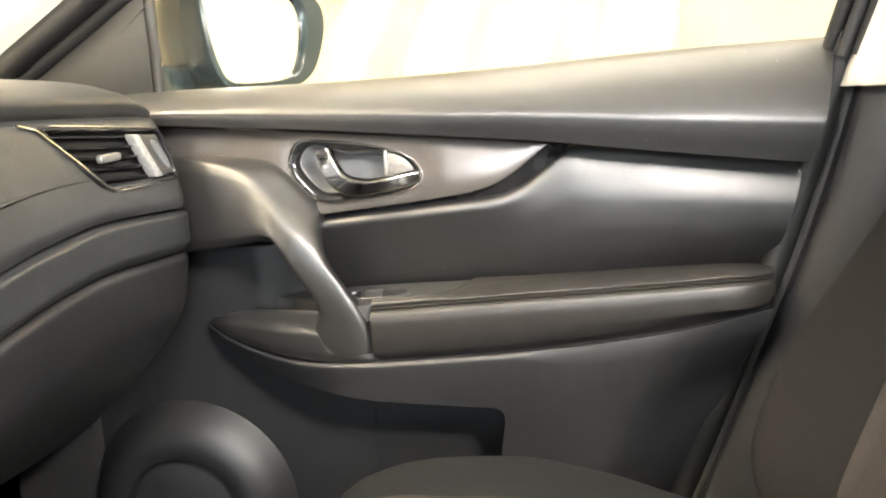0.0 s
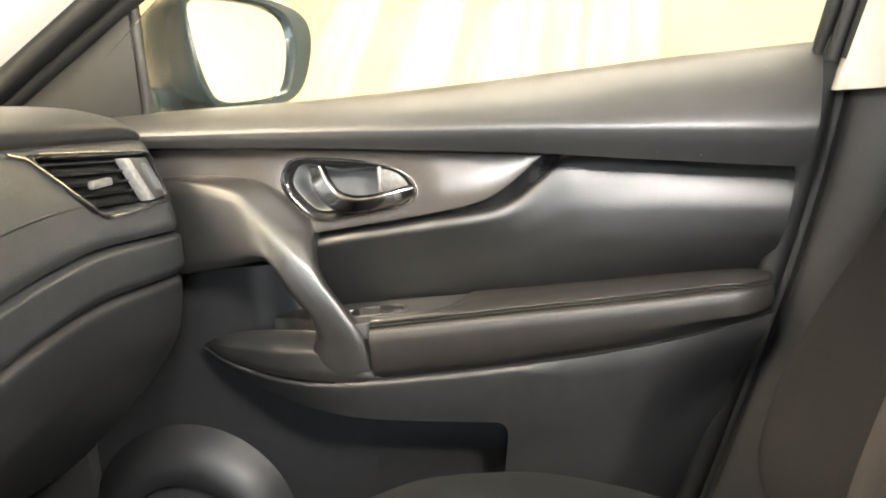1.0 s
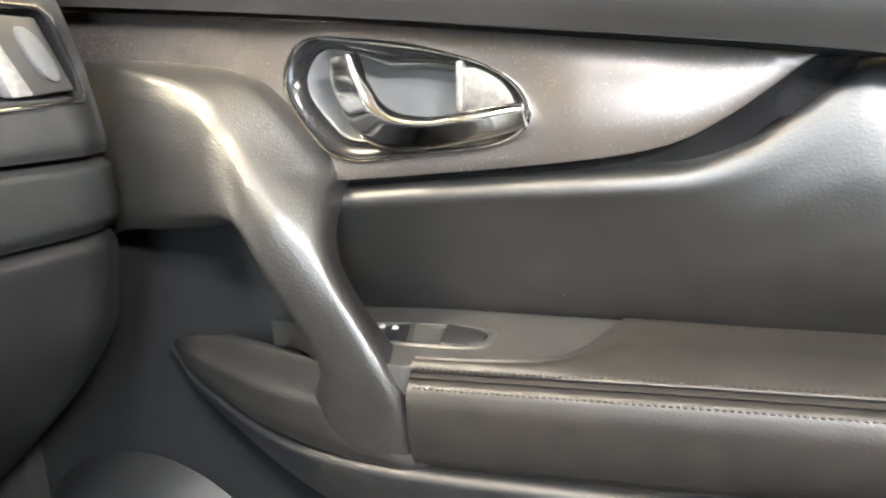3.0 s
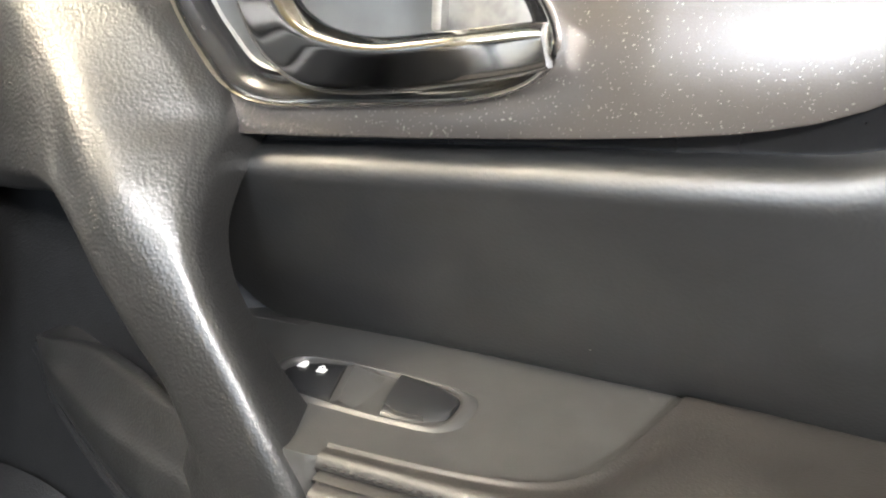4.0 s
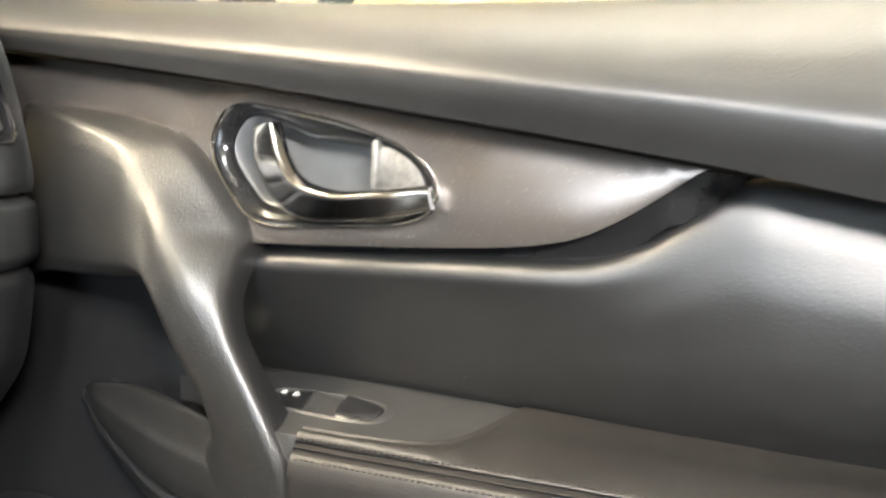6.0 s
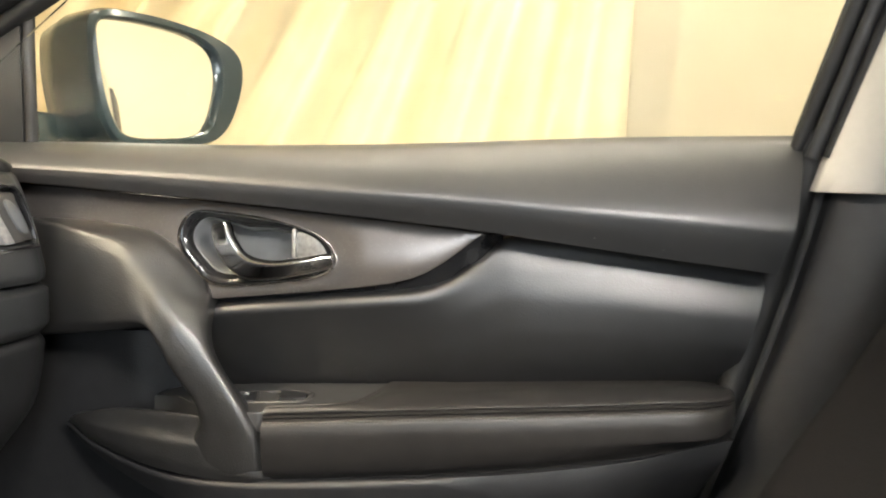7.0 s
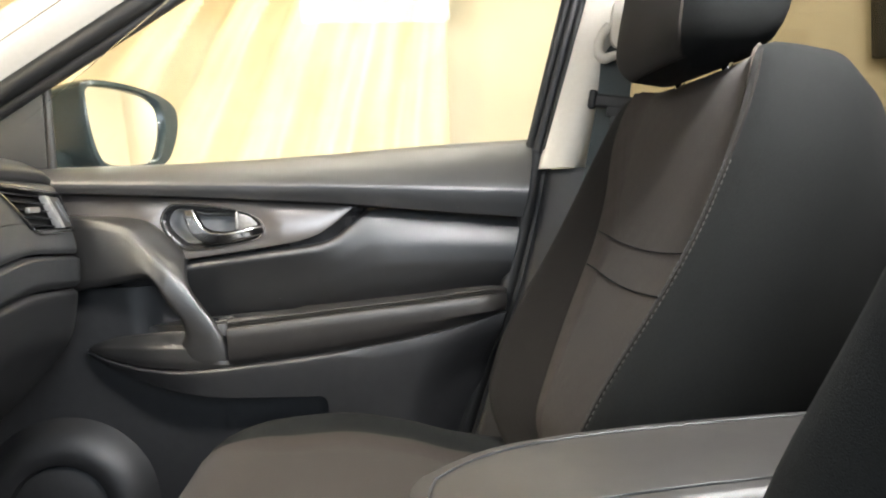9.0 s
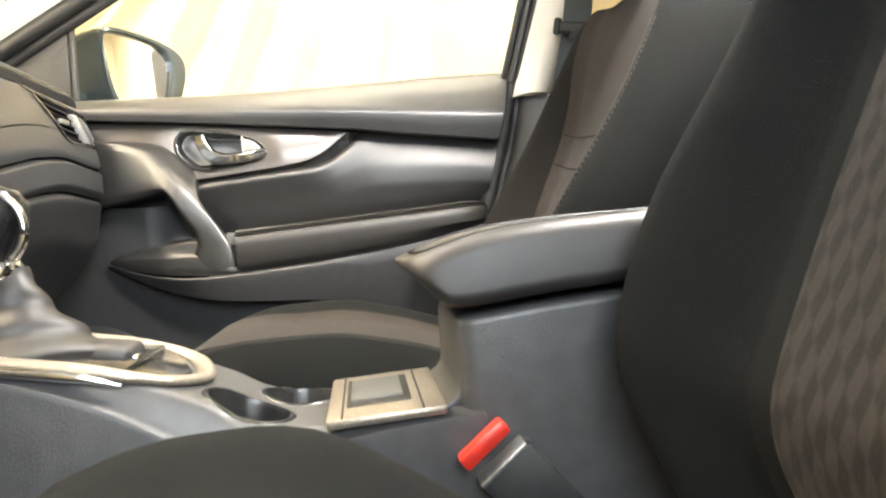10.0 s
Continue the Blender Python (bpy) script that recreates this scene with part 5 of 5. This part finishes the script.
def cup_holder(cx, cy, r):
    """A round cup lining with a rolled rim that follows the deck."""
    circle = lambda k, dz: [Vector((x, y, deck_height(x, y) + dz)) for x, y in [(cx + k * math.cos(a), cy + k * math.sin(a)) for a in [2 * math.pi * i / 48 for i in range(48)]]]
    floor_ring = lambda k: [Vector((cx + k * math.cos(a), cy + k * math.sin(a), DECK(cx) - 0.055)) for a in [2 * math.pi * i / 48 for i in range(48)]]
    mesh_part("cup_holder", *ring_mesh([circle(r + 0.003, -0.001), circle(r + 0.001, 0.0012), circle(r - 0.002, 0.0012), circle(r - 0.0035, -0.003), floor_ring(r - 0.006), floor_ring(r - 0.012)], fill=True), SWITCH, console, "smooth dark cup well")


for cup in CUPS:
    cup_holder(*cup)
box("tray_frame", (0.094, 0.164, 0.008), (0.0755, 0.125, 0.7945), CHAMPAGNE, console, "champagne tray frame", bevel=0.003, turn=(0, -3.4, 0))
for x in (0.041, 0.104):
    box("frame_joint", (0.0016, 0.160, 0.004), (x, 0.125, 0.7976 + (x - 0.079) * 0.06), DARK, console, bevel=0)
box("tray_well", (0.053, 0.104, 0.004), (0.0705, yc, 0.7973), DARK, console, bevel=0.001, turn=(0, -3.4, 0))
box("tray_mat", (0.043, 0.080, 0.003), (0.0690, 0.134, 0.7993), CUP, console, "smooth blue-grey tray mat", bevel=0.001, turn=(0, -3.4, 0))
# champagne frame round the shift gate
loop = rounded([(-0.46, 0.058), (-0.135, 0.058), (-0.095, 0.072), (-0.076, 0.112), (-0.074, 0.130), (-0.080, 0.160), (-0.095, 0.192), (-0.135, 0.204), (-0.46, 0.204)], 3, closed=False, weight=0.5)
tube("shift_frame", [(p[0], p[1], DECK(max(p[0], -0.46)) + 0.003) for p in [(q.x, q.y) for q in [Vector((a[0], a[1], 0)) for a in loop]]], 0.0085, CHAMPAGNE, console, "champagne shift surround", sides=12, flat=(1.0, 0.55))
tube("chrome_strip", [(x, 0.0475, DECK(x) - 0.0005) for x in np.linspace(-0.42, -0.118, 30)], lambda t: 0.0048 * min(1.0, (1 - t) * 6 + 0.25), CHROME, console, "bright chrome strip", sides=10)
box("shift_plate", (0.31, 0.125, 0.006), (-0.275, yc, 0.8630), GLOSS, console, "gloss black shift plate", bevel=0.002, turn=(0, 8.2, 0))
box("shift_base", (0.046, 0.052, 0.024), (-0.152, 0.131, 0.8460), PLATE, console, "grey-brown lever base cover", bevel=0.008, turn=(0, 8, 0), segments=4)
slab("gate_slot", [(x, y, DECK(x) + 0.0035) for x, y in ((-0.134, 0.073), (-0.106, 0.081), (-0.088, 0.112), (-0.087, 0.138), (-0.104, 0.180), (-0.134, 0.190))], (0, 0, -0.008), GLOSS, console, "gloss black end of the shift gate", bevel=0.0015)
box("shift_button", (0.014, 0.024, 0.010), (-0.132, 0.128, 0.8425), CHROME, console, "bright shift button", bevel=0.003, turn=(0, 8, 0))

lever = thing("gear_lever", "gear lever with gloss and chrome knob and leather boot", "gear lever")
circle_at = lambda x, y, z, rx, ry: [Vector((x + rx * math.cos(2 * math.pi * i / 28), y + ry * math.sin(2 * math.pi * i / 28), z)) for i in range(28)]
boot = []
for k in range(25):
    t = k / 24
    r = curve([(0, 0.066), (0.10, 0.058), (0.3, 0.042), (0.55, 0.027), (0.8, 0.0195), (1, 0.0165)])(t)
    boot.append([Vector((lerp(-0.215, -0.232, t) + r * 1.15 * f * math.cos(a), 0.131 + r * 0.88 * f * math.sin(a), lerp(0.852, 0.925, t) - 0.006 * math.cos(a) * (1 - t)))
                 for a, f in [(2 * math.pi * i / 48, 1 + 0.10 * math.sin(t * 20 + 1.6 * math.sin(4 * math.pi * i / 48)) * (1 - 0.5 * t) + 0.035 * math.cos(8 * math.pi * i / 48) * (1 - t)) for i in range(48)]])
loft("boot", boot, LEATHER, lever, "creased dark leather boot", angle=70)
loft("collar", [circle_at(-0.236, 0.131, z, r, r) for z, r in ((0.914, 0.017), (0.918, 0.020), (0.926, 0.020), (0.930, 0.017))], CHROME, lever, "chrome collar")
knob = [circle_at(-0.240 + dx, 0.131, z, rx, ry) for z, rx, ry, dx in ((0.925, 0.016, 0.015, 0), (0.938, 0.020, 0.019, 0), (0.952, 0.025, 0.023, 0.002), (0.966, 0.028, 0.025, 0.004), (0.978, 0.027, 0.024, 0.004), (0.988, 0.021, 0.019, 0.003), (0.993, 0.010, 0.009, 0.002))]
loft("knob", knob, GLOSS, lever, "gloss black knob")
tube("knob_band", [(-0.236 + 0.0287 * math.cos(a), 0.118, 0.956 + 0.031 * math.sin(a)) for a in np.linspace(-0.9, 2.6, 24)], 0.0042, CHROME, lever, "chrome band")

# ---- buckle beside the driver's seat ----
buckle = thing("seat_belt_buckle", "dark belt buckle with red release button beside the console", "belt buckle")
box("buckle_body", (0.100, 0.022, 0.050), (0.190, 0.027, 0.722), DARK, buckle, bevel=0.005, turn=(0, 50, 0))
box("release_button", (0.012, 0.018, 0.044), (0.1455, 0.026, 0.7735), RED, buckle, "red release button", bevel=0.003, turn=(0, 50, 0))
box("buckle_rim", (0.004, 0.024, 0.046), (0.1585, 0.027, 0.7585), SILVER, buckle, bevel=0.0015, turn=(0, 50, 0))
box("stalk", (0.16, 0.012, 0.032), (0.262, 0.027, 0.636), DARK, buckle, bevel=0.004, turn=(0, 50, 0))

# origins at the foot of each thing
for ob, base in ((door, (0.0, 0.93, 0.46)), (wing, (-0.50, 1.035, 1.2)), (pillar, (0.3, 0.92, 0.45)), (belt, (0.36, 0.80, 0.80)), (rear_seat, (1.1, 0.13, 0.58)), (dash, (-0.7, 0.13, 0.70)),
                 (console, (0.0, 0.13, 0.42)), (lever, (-0.235, 0.131, 0.868)), (buckle, (0.22, 0.026, 0.58)), (shell, (0.5, 0.13, 0.37)), (dome, (0.48, 0.13, 1.612)), (roof_fill_lamp, (-0.05, 0.33, 1.612))):
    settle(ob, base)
